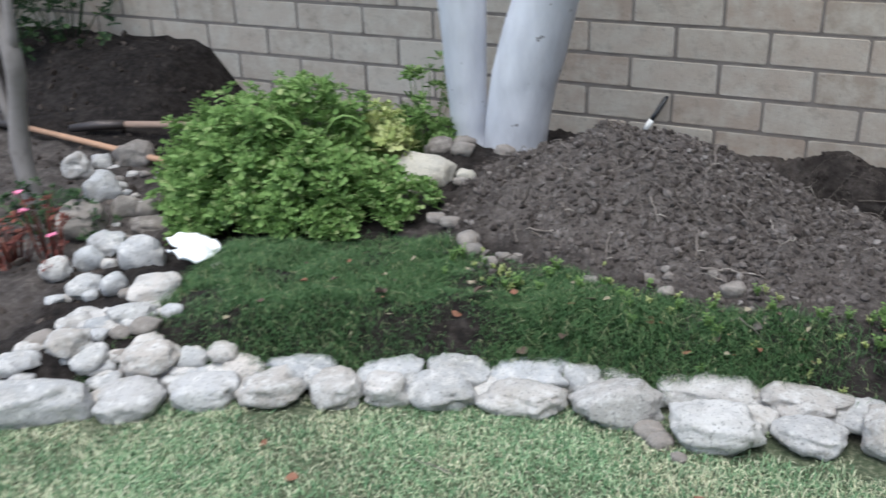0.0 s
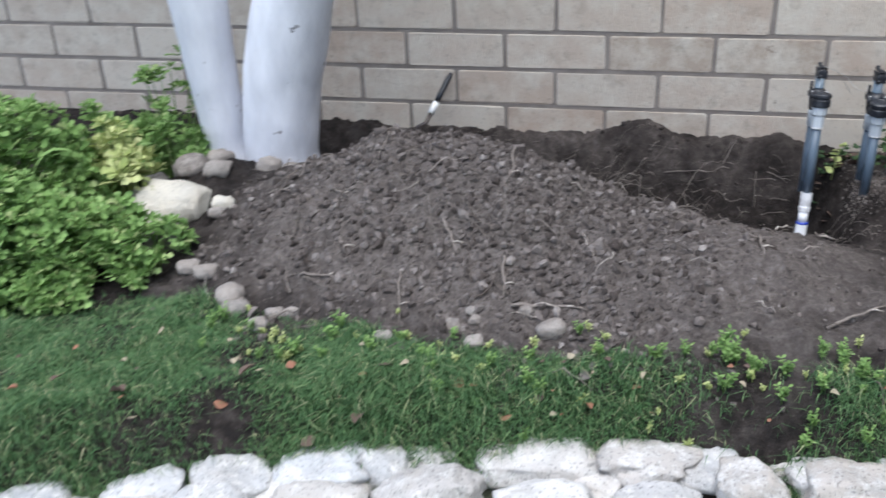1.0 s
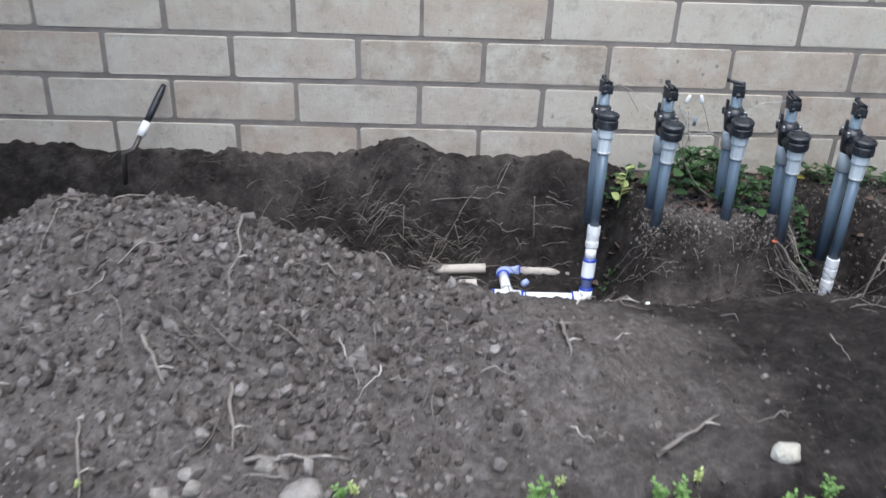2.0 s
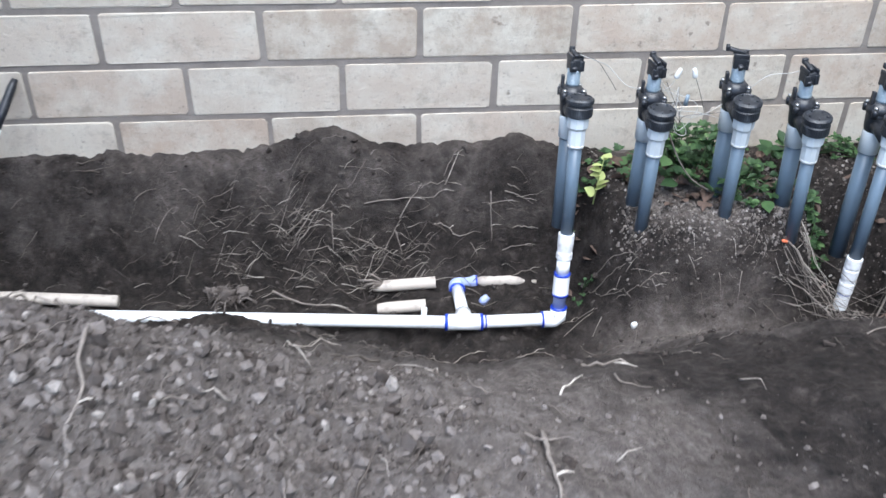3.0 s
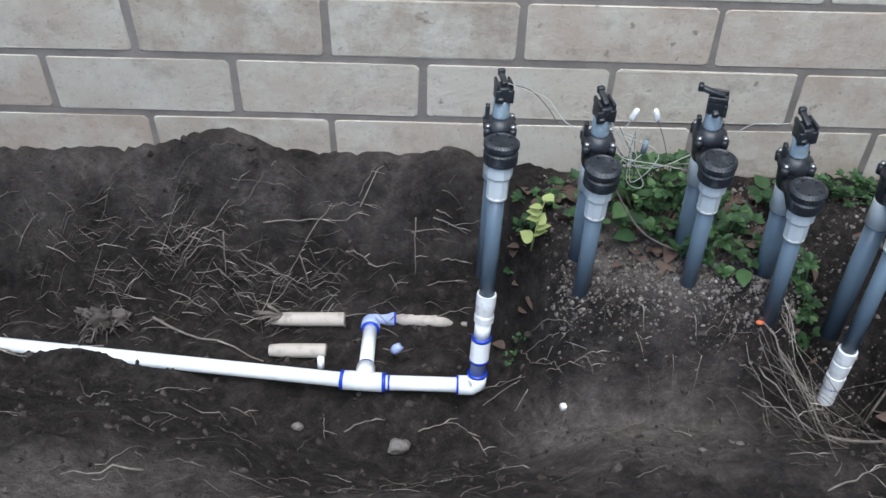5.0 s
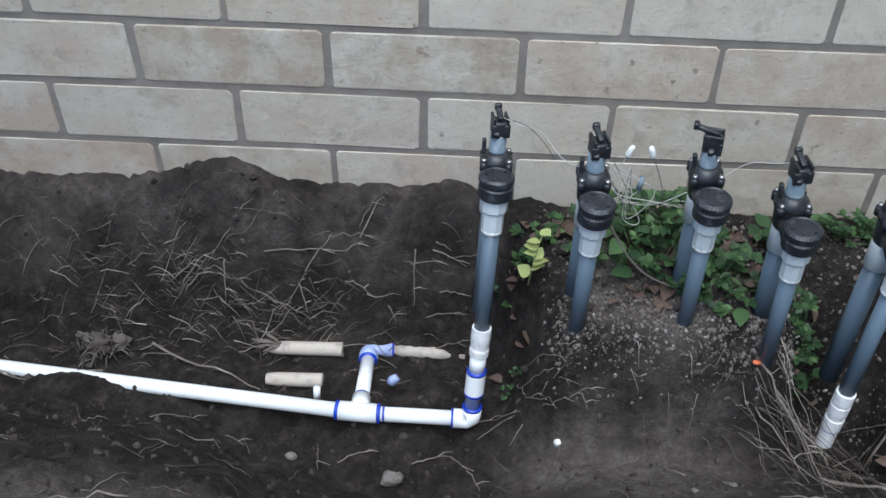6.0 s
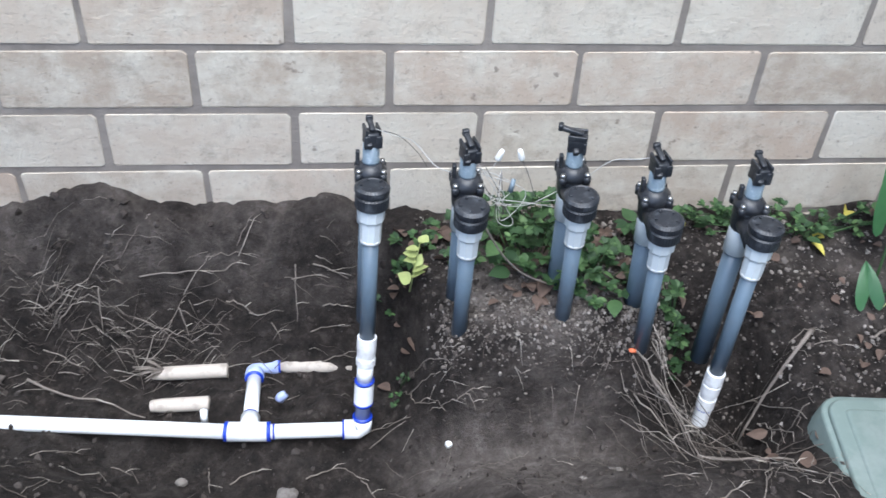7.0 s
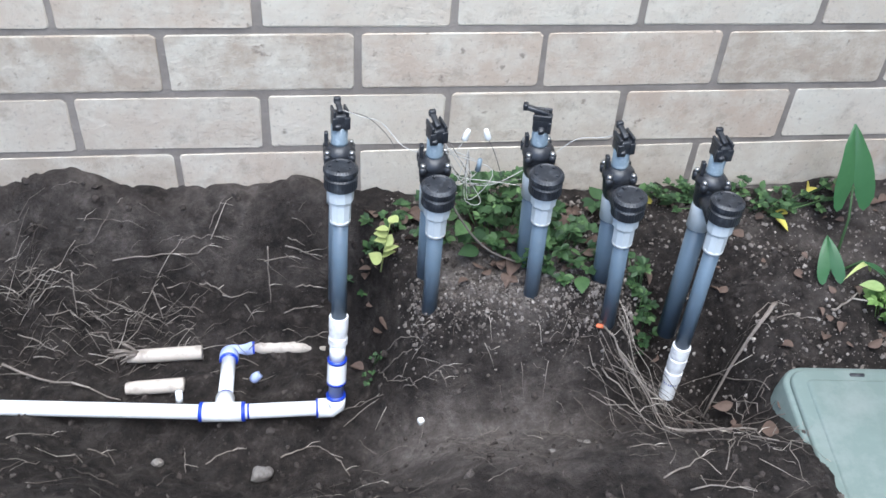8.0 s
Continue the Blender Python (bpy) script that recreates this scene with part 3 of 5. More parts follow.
# ---- lawn and low green cover ----
def build_lawn():
    rng = np.random.default_rng(3)
    n = 210000
    x = rng.uniform(-3.1, 0.7, n)
    y = border_y(x) + 0.05 - rng.random(n) ** 1.15 * 1.0
    thin = value_noise(x, y, 4, 8) * 0.5 + value_noise(x, y, 11, 9) * 0.4
    keep = rng.random(n) < 0.55 + 0.75 * thin - 0.35 * np.exp(-((border_y(x) - y) / 0.08) ** 2)
    x, y = x[keep], y[keep]
    blades("lawn_grass", "short patchy green lawn with straw-coloured thatch", x, y, ground_height(x, y), rng.uniform(0.010, 0.030, len(x)), 0.0030, 1.3, GRASS, "grass", 5)


def build_cover():
    rng = np.random.default_rng(12)
    n = 170000
    x = rng.uniform(-2.25, 0.55, n)
    low = border_y(x) + 0.125 + 0.03 * value_noise(x, 0 * x, 6, 2)
    high = np.interp(x, [-2.3, -2.05, -1.75, -1.4, -0.9, -0.5, -0.1, 0.5], [-1.97, -1.86, -1.74, -1.80, -1.88, -1.89, -1.86, -1.80])
    y = low + (high - low) * rng.random(n)
    lush = 0.66 + 0.55 * value_noise(x, y, 5, 21) + 0.3 * value_noise(x, y, 13, 22)
    patch = value_noise(x, y, 6.5, 31) + 0.4 * value_noise(x, y, 15, 32)
    lush = lush * (1 - step(-0.75, -0.2, x) * (1 - step(-0.1, 0.25, patch)) * 0.93) * (1 - 0.9 * bump(x, y, 0.02, -1.95, 0.06, 0.2))
    lush = lush * (0.35 + 0.65 * step(0, 0.10, high - y))
    keep = rng.random(n) < lush
    x, y = x[keep], y[keep]
    tall = 0.016 + 0.026 * np.clip(0.5 + value_noise(x, y, 4, 23), 0.1, 1.2)
    blades("ground_cover", "fine dark-green feathery ground cover in the raised bed", x, y, ground_height(x, y), tall * rng.uniform(0.5, 1.2, len(x)), 0.0024, 2.0, MAT_GREEN, "ground cover", 6)


build_lawn()
build_cover()


# ---- stone edging ----
# places, half widths and half heights
FRONT = [(-2.30, -2.86, 0.165, 0.062), (-2.05, -2.73, 0.104, 0.046), (-1.89, -2.60, 0.099, 0.044), (-1.72, -2.52, 0.087, 0.048), (-1.55, -2.44, 0.077, 0.050), (-1.42, -2.40, 0.065, 0.048), (-1.28, -2.33, 0.095, 0.042), (-1.06, -2.28, 0.115, 0.044), (-0.81, -2.22, 0.127, 0.062), (-0.55, -2.23, 0.114, 0.062), (-0.33, -2.15, 0.096, 0.040), (-0.14, -2.10, 0.086, 0.062), (0.06, -2.05, 0.104, 0.06), (0.26, -2.04, 0.10, 0.055), (0.46, -2.04, 0.10, 0.05)]
BACK = [(-2.03, -2.53, 0.112, -0.062), (-1.87, -2.45, 0.076, -0.058), (-1.69, -2.39, 0.104, -0.06), (-1.45, -2.32, 0.094, -0.064), (-1.28, -2.23, 0.094, -0.058), (-1.08, -2.16, 0.11, -0.06), (-0.93, -2.15, 0.055, -0.052), (-0.86, -2.06, 0.084, -0.066), (-0.57, -2.05, 0.14, -0.058), (-0.36, -2.03, 0.106, -0.045), (-0.24, -2.01, 0.075, -0.055), (0.02, -1.99, 0.08, -0.055), (0.2, -1.98, 0.08, -0.06), (-0.17, -1.93, 0.066, -0.05), (-0.03, -1.92, 0.094, -0.05), (0.13, -1.92, 0.06, -0.055), (0.30, -1.92, 0.10, -0.055), (0.48, -1.92, 0.09, -0.055)]
CREEK = [(-2.98, -1.95, 0.091, 0.072), (-3.17, -1.62, 0.077, 0.070), (-3.48, -1.45, 0.065, 0.060), (-3.45, -1.33, 0.045, 0.041), (-2.87, -1.70, 0.052, 0.039), (-3.34, -1.24, 0.091, 0.070), (-2.95, -1.73, 0.055, 0.050), (-2.77, -1.79, 0.083, 0.03), (-2.76, -2.03, 0.070, 0.050), (-2.72, -2.17, 0.051, 0.052), (-2.65, -2.15, 0.026, 0.024), (-2.55, -2.09, 0.078, 0.070), (-2.75, -2.29, 0.050, 0.042), (-2.59, -2.32, 0.067, 0.041), (-2.45, -2.33, 0.040, 0.043), (-2.52, -2.37, 0.027, 0.018), (-2.28, -2.33, 0.082, 0.040)]
CREEK_FRONT = [(-2.62, -2.43, 0.034, 0.012), (-2.41, -2.49, 0.048, 0.028), (-2.22, -2.50, 0.069, 0.037), (-2.29, -2.57, 0.043, 0.029), (-2.25, -2.61, 0.029, 0.018), (-2.09, -2.59, 0.090, 0.048), (-2.11, -2.45, 0.034, 0.02), (-2.31, -2.67, 0.064, 0.041), (-2.18, -2.68, 0.049, 0.025), (-2.41, -2.75, 0.053, 0.025), (-2.10, -2.71, 0.076, 0.03), (-1.98, -2.58, 0.059, 0.027), (-1.86, -2.56, 0.043, 0.022), (-2.37, -2.83, 0.054, 0.025), (-2.25, -2.78, 0.060, 0.03), (-2.24, -2.67, 0.058, 0.032)]
HEAP_ROCKS = [(-2.06, -1.01, 0.047), (-1.94, -0.99, 0.056), (-1.74, -1.17, 0.044), (-1.56, -1.67, 0.034), (-1.42, -1.80, 0.036), (-1.31, -1.81, 0.025), (-0.85, -1.80, 0.024), (-0.79, -1.79, 0.017), (-0.60, -1.80, 0.037), (-0.67, -1.74, 0.022), (-0.78, -1.87, 0.024), (-1.45, -1.77, 0.04), (-1.0, -1.88, 0.024), (-1.33, -1.88, 0.024), (-1.63, -1.64, 0.03), (-0.8, -1.77, 0.016), (-1.27, -1.80, 0.021), (-1.66, -1.36, 0.03), (-1.67, -0.93, 0.037), (-1.78, -1.50, 0.055), (-1.80, -1.03, 0.045), (-1.86, -1.10, 0.06), (-1.62, -1.04, 0.04), (-1.55, -1.0, 0.045)]

def build_stones():
    rng = random.Random(21)

    def put(x, y, r, z, flat, deep, material, group, label, seed, square=0.6):
        g = stone_geo((r * 1.03, r * deep, r * flat), 4 if r > 0.06 else 3, seed, 0.32, square)
        ob = solid("stone", g, material, label, "stone", group)
        ob.matrix_basis = pose(x, y, z, rng.uniform(-8, 8), rng.uniform(-6, 6), math.degrees(math.atan2(float(border_y(x + 0.05) - border_y(x - 0.05)), 0.1)) + rng.uniform(-8, 8))

    for k, (x, y, r, high) in enumerate(FRONT):
        put(x, y, r * 0.98, -0.135 + high * 0.8, high / r, min(0.9, 0.078 / r), STONE, "edging stones", "rounded grey river stone edging the lawn", k + 1, 0.5)
    for k, (x, y, r, top) in enumerate(BACK):
        put(x, y, r * 1.03, top - 0.036, 0.042 / r, min(1.0, 0.085 / r), STONE, "edging stones", "weathered flat grey stone behind the edging row", k + 31)
    for k in range(len(BACK) - 1):
        (xa, ya, ra, _), (xb, yb, rb, _) = BACK[k], BACK[k + 1]
        put((xa + xb) / 2 + rng.uniform(-0.01, 0.02), (ya + yb) / 2 + rng.uniform(-0.07, -0.04), rng.uniform(0.05, 0.065), -0.115, 0.6, 0.8, STONE, "edging stones", "weathered flat grey stone behind the edging row", k + 231, 0.4)
    for k, (x, y, r, high) in enumerate(CREEK + CREEK_FRONT):
        put(x, y, r, lay(x, y) + high * 0.4, high / r, rng.uniform(0.72, 0.9), BROWN_STONE if k in (0, 4, 5, 6, 7) else STONE, "river stones", "rounded grey river stone lying among others on soil", k + 61, 0.75 if k == 0 else 0.35)
    for k in range(70):  # small stones packed between the larger ones where the two rows meet
        x = rng.uniform(-2.5, -1.85)
        y = float(border_y(x)) + rng.uniform(0.12, 0.2) + 0.3 * rng.random() * step(-2.05, -2.25, x)
        r = rng.uniform(0.025, 0.05)
        put(x, y, r, lay(x, y) + r * 0.05, 0.6, rng.uniform(0.7, 0.95), BROWN_STONE if rng.random() < 0.2 else STONE, "river stones", "small rounded stone lying among river stones", k + 501, 0.4)
    for k in range(40):
        u = rng.random()
        x, y = -3.45 + 1.35 * u + rng.gauss(0, 0.10), -1.15 - 1.5 * u + rng.gauss(0, 0.12)
        r = rng.uniform(0.014, 0.034)
        if x > -2.05 or y < float(border_y(x)) + 0.12:
            continue
        put(x, y, r, lay(x, y) + r * 0.2, 0.62, rng.uniform(0.7, 0.95), BROWN_STONE if rng.random() < 0.4 else STONE, "river stones", "small rounded stone lying among river stones", k + 301, 0.3)
    for k, (x, y, r) in enumerate(HEAP_ROCKS):
        put(x, y, r, lay(x, y) + r * 0.25, 0.7, 0.85, BROWN_STONE, "heap stones", "dusty brown-grey stone at the foot of the spoil heap", k + 101, 0.4)
    put(-1.835, -1.325, 0.122, lay(-1.84, -1.31) + 0.024, 0.60, 0.72, PALE_STONE, "pale stones", "large pale cream boulder beside the whitewashed tree", 151, 0.9)
    put(-1.655, -1.33, 0.034, lay(-1.655, -1.33) + 0.02, 0.8, 0.8, PALE_STONE, "pale stones", "small pale stone beside the cream boulder", 152, 0.4)
    put(0.290, -1.665, 0.029, lay(0.282, -1.672) + 0.008, 0.62, 0.75, PALE_STONE, "pale stones", "small pale stone on dug soil", 153, 0.3)
    for k, (x, y, r) in enumerate(((-0.03, -0.56, 0.023), (-0.25, -0.53, 0.013), (0.56, -0.68, 0.009), (0.64, -0.66, 0.009), (0.10, -1.62, 0.013))):
        put(x, y, r, lay(x, y) + r * 0.2, 0.6, 0.75, DIRTY_STONE, "trench pebbles", "small grey-brown pebble on the trench bank", k + 171, 0.3)
    for k, (x, y, r) in enumerate(((-0.735, -2.17, 0.042), (-0.70, -2.20, 0.034), (-0.645, -2.245, 0.022))):
        put(x + 0.03, y - 0.1, r, -0.13 + r * 0.3, 0.6, 0.8, BROWN_STONE, "edging chips", "small brown stone wedged under the edging", k + 191, 0.3)


build_stones()


# ---- spoil heap and loose soil ----
def build_loose_soil():
    rng = random.Random(8)
    spots = []
    while len(spots) < 17000:
        x, y = rng.gauss(-0.75, 0.55), rng.gauss(-1.42, 0.3)
        if not (-1.65 < x < 0.75 and -1.95 < y < -0.72):
            continue
        r = (0.0022 + 0.013 * rng.random() ** 7) * (0.6 if y > -1.2 else 1.0) * (1 - 0.35 * min(1, max(0, (x + 0.35) * 2)))
        if x > -0.2 and rng.random() < 0.6 or y > -1.0 and x > -0.7 or x > 0.35 and y > -1.2:
            continue
        spots.append((x, y, r, rng.uniform(0.0, 0.5)))
    scatter_clods("heap_clods", "crumbly grey-brown clods covering the spoil heap", spots, CLOD)
    spots = []
    for _ in range(5200):
        x, y = rng.uniform(-1.6, 1.2), rng.uniform(-0.95, -0.02)
        spots.append((x, y, 0.0015 + 0.010 * rng.random() ** 8, rng.uniform(0, 0.3)))
    scatter_clods("trench_crumbs", "dark damp soil crumbs in the trench", spots, clod_material("damp_clod", [(0, (0.010, 0.0085, 0.008)), (0.6, (0.034, 0.029, 0.027)), (0.97, (0.07, 0.062, 0.058)), (1, (0.15, 0.137, 0.127))]))
    spots = []
    for _ in range(6500):
        x, y = rng.uniform(0.27, 2.0), rng.uniform(-0.43, -0.02)
        if x > 1.0:
            y = rng.uniform(-0.56, -0.02)
        spots.append((x, y, 0.0015 + 0.0055 * rng.random() ** 4, rng.uniform(0.1, 0.5)))
    for _ in range(2600):
        x, y = rng.uniform(0.3, 0.8), rng.gauss(-0.37, 0.045)
        spots.append((x, y, 0.0013 + 0.004 * rng.random() ** 3, rng.uniform(0.1, 0.5)))
    scatter_clods("gravelly_litter", "fine gravel and wood chips on soil by the valves", spots, clod_material("litter", [(0, (0.05, 0.043, 0.038)), (0.5, (0.18, 0.158, 0.142)), (0.9, (0.26, 0.235, 0.213)), (1, (0.42, 0.385, 0.35))]), "gravel")
    spots = []
    for _ in range(1300):
        x, y = rng.uniform(-5.8, -2.5), rng.uniform(-2.6, -0.05)
        spots.append((x, y, 0.006 + 0.018 * rng.random() ** 3, rng.uniform(0, 0.4)))
    scatter_clods("far_crumbs", "dark crumbs on the soil heap by the wall", spots, clod_material("far_clod", [(0, (0.02, 0.015, 0.012)), (0.7, (0.05, 0.04, 0.033)), (1, (0.16, 0.13, 0.11))]))


def build_roots():
    rng = random.Random(17)
    runs = []
    for _ in range(520):  # far side of the trench
        if rng.random() < 0.62:
            cx, cy, s = rng.choice(((-0.59, -0.14, 0.09), (-0.45, -0.19, 0.09), (-0.82, -0.15, 0.10), (-0.3, -0.2, 0.10)))
            x, y = rng.gauss(cx, s), rng.gauss(cy, 0.035)
        else:
            x, y = rng.uniform(-1.6, 0.12), rng.uniform(-0.36, -0.04)
        if not -0.4 < y < -0.02 or x > 0.14:
            continue
        a = rng.choice((0.0, 0.0, math.pi, 0.45, -0.4)) + rng.gauss(0, 0.2)
        runs.append((crooked(rng, (x, y), a, rng.uniform(0.015, 0.10), rng.uniform(0, 0.012), 0.005, 0.16, 5), 0.0005 + 0.0013 * rng.random() ** 2))
    strands("trench_roots", "pale cut roots sticking out of the trench side", runs, ROOT)
    runs = []
    for k in range(85):  # a fan of torn roots below the valves, and a tangle round the hole
        if k < 24:
            x, y = rng.gauss(0.72, 0.045), rng.gauss(-0.45, 0.035)
            ex, ey = x + rng.uniform(0.05, 0.19), y - rng.uniform(0.08, 0.27)
        else:
            x, y = rng.uniform(0.82, 1.10), rng.uniform(-0.82, -0.42)
            turn, long = rng.uniform(-3, 3), rng.uniform(0.04, 0.14)
            ex, ey = x + long * math.cos(turn), y + long * math.sin(turn)
        za, zb = lay(x, y), lay(ex, ey)
        pts = []
        for i in range(6):
            u = i / 5
            px, py = x + (ex - x) * u + rng.gauss(0, 0.005), y + (ey - y) * u + rng.gauss(0, 0.005)
            pts.append((px, py, max(lay(px, py), za + (zb - za) * u) + 0.003 + rng.uniform(0, 0.012)))
        runs.append((pts, rng.uniform(0.0006, 0.0014)))
    for _ in range(80):
        x, y = rng.uniform(0.24, 0.80), rng.gauss(-0.445, 0.045)
        runs.append((crooked(rng, (x, y), rng.choice((0.0, math.pi, -0.6)) + rng.gauss(0, 0.6), rng.uniform(0.012, 0.05), rng.uniform(0, 0.008), 0.004, 0.3), rng.uniform(0.0005, 0.0012)))
    strands("torn_roots", "tangle of torn pale roots below the valves", runs, ROOT)
    runs = []
    for _ in range(130):
        x, y = rng.uniform(-1.0, 1.0), rng.uniform(-0.98, -0.52)
        runs.append((crooked(rng, (x, y), rng.uniform(-3, 3), rng.uniform(0.03, 0.12), 0.004, 0.003, 0.25), rng.uniform(0.0005, 0.0013)))
    for _ in range(100):
        x, y = rng.gauss(-0.7, 0.5), rng.gauss(-1.45, 0.25)
        runs.append((crooked(rng, (x, y), rng.uniform(-3, 3), rng.uniform(0.05, 0.16), 0.012, 0.008, 0.45), rng.uniform(0.0012, 0.0034)))
    strands("loose_roots", "broken rootlets lying on the dug soil", runs, ROOT)
    for x, y, a, l, r, lab in ((0.05, -0.98, -0.5, 0.12, 0.006, "short thick piece of pale root"), (-1.0, -0.33, -0.6, 0.2, 0.004, "long crooked root across the trench side"), (-0.62, -0.25, -0.45, 0.34, 0.005, "long crooked root across the trench side"), (1.13, -0.37, -2.4, 0.2, 0.009, "knobbly pale root by the hole"), (0.83, -0.60, -0.45, 0.2, 0.006, "long pale root across the trench bank"), (1.25, -0.40, 0.05, 0.12, 0.005, "short pale root by the valve box"), (-1.25, -2.62, 0.1, 0.2, 0.003, "thin dry twig lying on the lawn")):
        g = Geo()
        pts = crooked(rng, (x, y), a, l, 0.01, r, 0.25, 8)
        r = r * 0.7
        g.tube(pts, [r * (1 - 0.6 * i / 7) for i in range(8)], 6)
        q = pts[4]
        g.tube([q, (q[0] + 0.02, q[1] - 0.015, q[2] + 0.008), (q[0] + 0.045, q[1] - 0.02, q[2] + 0.002)], [r * 0.6, r * 0.5, r * 0.2], 5)
        solid("root", g, ROOT, lab, "root", "loose roots")
    # roots standing out of the trench side, along its lower lip and round the hole: both ends on the soil
    bank = [(-0.21, -0.10, -0.09, -0.10), (-0.36, -0.12, -0.17, -0.12), (-0.17, -0.12, -0.13, -0.11), (-0.01, -0.11, -0.01, -0.17), (-0.02, -0.13, 0.06, -0.12), (-0.31, -0.17, -0.26, -0.14), (-0.28, -0.15, -0.26, -0.18), (-0.57, -0.13, -0.53, -0.13), (-0.56, -0.16, -0.47, -0.13), (-0.58, -0.15, -0.51, -0.14), (-0.55, -0.17, -0.48, -0.15), (-0.51, -0.15, -0.38, -0.16), (-0.38, -0.16, -0.25, -0.19), (-0.45, -0.14, -0.45, -0.18), (-0.52, -0.18, -0.39, -0.18), (-0.59, -0.19, -0.48, -0.23), (-0.17, -0.15, -0.11, -0.16), (0.02, -0.18, 0.11, -0.17), (0.05, -0.15, 0.11, -0.15), (-0.07, -0.17, -0.05, -0.19), (0.03, -0.11, 0.11, -0.12), (0.04, -0.22, 0.12, -0.21), (-0.14, -0.09, -0.10, -0.05)]
    lip = [(-0.40, -0.49, -0.35, -0.52), (-0.20, -0.48, -0.19, -0.55), (-0.15, -0.53, -0.07, -0.50), (0.01, -0.52, 0.09, -0.49), (0.09, -0.49, 0.13, -0.53), (0.13, -0.53, 0.16, -0.58), (-0.50, -0.49, -0.46, -0.46), (0.15, -0.46, 0.23, -0.43)]
    hole = [(1.02, -0.40, 1.05, -0.58), (0.94, -0.45, 0.99, -0.61), (0.68, -0.75, 0.75, -0.76), (0.71, -0.86, 0.84, -0.79), (0.83, -0.85, 0.97, -0.63), (0.75, -0.89, 0.87, -0.90), (1.08, -0.38, 1.15, -0.36), (0.99, -0.61, 0.96, -0.75), (1.02, -0.48, 1.03, -0.60), (1.01, -0.45, 1.01, -0.56), (1.10, -0.41, 1.23, -0.41), (0.85, -0.41, 0.75, -0.79), (0.71, -0.43, 0.83, -0.62), (0.75, -0.46, 0.83, -0.60), (0.71, -0.48, 0.79, -0.64), (0.73, -0.44, 0.80, -0.52)]
    mound = [(0.25, -0.34, 0.32, -0.43), (0.24, -0.37, 0.30, -0.42), (0.23, -0.34, 0.25, -0.41), (0.25, -0.41, 0.30, -0.46), (0.30, -0.46, 0.33, -0.47), (0.33, -0.47, 0.39, -0.47), (0.35, -0.47, 0.37, -0.49), (0.31, -0.44, 0.33, -0.46), (0.26, -0.42, 0.28, -0.43), (0.19, -0.41, 0.24, -0.43), (0.14, -0.43, 0.19, -0.41), (0.28, -0.45, 0.31, -0.47)]
    spoil = [(-0.77, -1.22, -0.77, -1.45), (-0.75, -1.60, -0.73, -1.73), (-1.01, -1.68, -0.98, -1.81), (-1.50, -1.34, -1.42, -1.36), (-1.26, -1.45, -1.19, -1.50), (0.04, -1.68, 0.19, -1.56), (-0.10, -1.31, -0.10, -1.47), (-1.28, -1.70, -1.16, -1.71), (-1.19, -1.61, -1.16, -1.65), (-0.71, -1.74, -0.52, -1.73), (-0.92, -1.54, -0.87, -1.61)]
    for rows, lab, thick in ((spoil, "pale dry root lying on the spoil heap", 0.0042), (bank, "pale cut root sticking out of the trench side", 0.0016), (lip, "thin pale root on the trench's lower lip", 0.0014), (mound, "thin pale root across the mound below the valves", 0.0014), (hole, "torn pale root hanging round the hole", 0.0016)):
        for x1, y1, x2, y2 in rows:
            g = Geo()
            r = thick * rng.uniform(0.7, 1.35)
            pts, ax, ay = [], y2 - y1, x1 - x2
            za, zb = lay(x1, y1), lay(x2, y2)
            for i in range(8):
                u = i / 7
                w = rng.gauss(0, 0.018) if 0 < i < 7 else 0
                x, y = x1 + (x2 - x1) * u + ax * w, y1 + (y2 - y1) * u + ay * w
                pts.append((x, y, max(lay(x, y), za + (zb - za) * u) + r + 0.006 * math.sin(math.pi * u)))
            g.tube(pts, [r * (1 - 0.5 * i / 7) for i in range(8)], 6)
            q, e = Vector(pts[5]), rng.uniform(-1, 1)
            g.tube([q, q + Vector((0.012, 0.01 * e, 0.004)), q + Vector((0.03, 0.016 * e, 0.0))], [r * 0.55, r * 0.45, r * 0.2], 5)
            solid("root", g, ROOT, lab, "root", "trench roots")
    # root clump in the trench side
    clump, cx, cy = Geo(), -0.745, -0.25
    for _ in range(70):
        a, b2 = rng.uniform(0, 6.28), rng.uniform(0.1, 1.2)
        z = lay(cx, cy)
        q = Vector((math.cos(a) * math.cos(b2), math.sin(a) * math.cos(b2) - 0.4, math.sin(b2) - 0.2)) * rng.uniform(0.03, 0.06)
        p = Vector((cx + rng.gauss(0, 0.02), cy + rng.gauss(0, 0.015), z + 0.01))
        clump.tube([p, p + q * 0.5 + Vector((0, 0, 0.012)), p + q], [0.003, 0.002, 0.0008], 5)
    for dx, dy, s in ((0, 0, 0.8), (0.035, 0.015, 0.6), (-0.03, 0.012, 0.5), (0.015, -0.022, 0.4)):
        lump = stone_geo((0.045 * s, 0.032 * s, 0.036 * s), 4, 77 + int(s * 10), 1.1, 0.0)
        clump.join(lump.v, lump.f, pose(cx + dx, cy + dy, lay(cx + dx, cy + dy) + 0.012))
    solid("root_clump", clump, CLOD, "matted brown root clump in the trench side", "root clump", kind="stuff")


build_loose_soil()
build_roots()


# ---- pipes in the trench ----
def ring(g, at, way, r, wide=0.006):
    at, way = Vector(at), Vector(way).normalized()
    g.tube([at - way * wide / 2, at + way * wide / 2], r, 20)


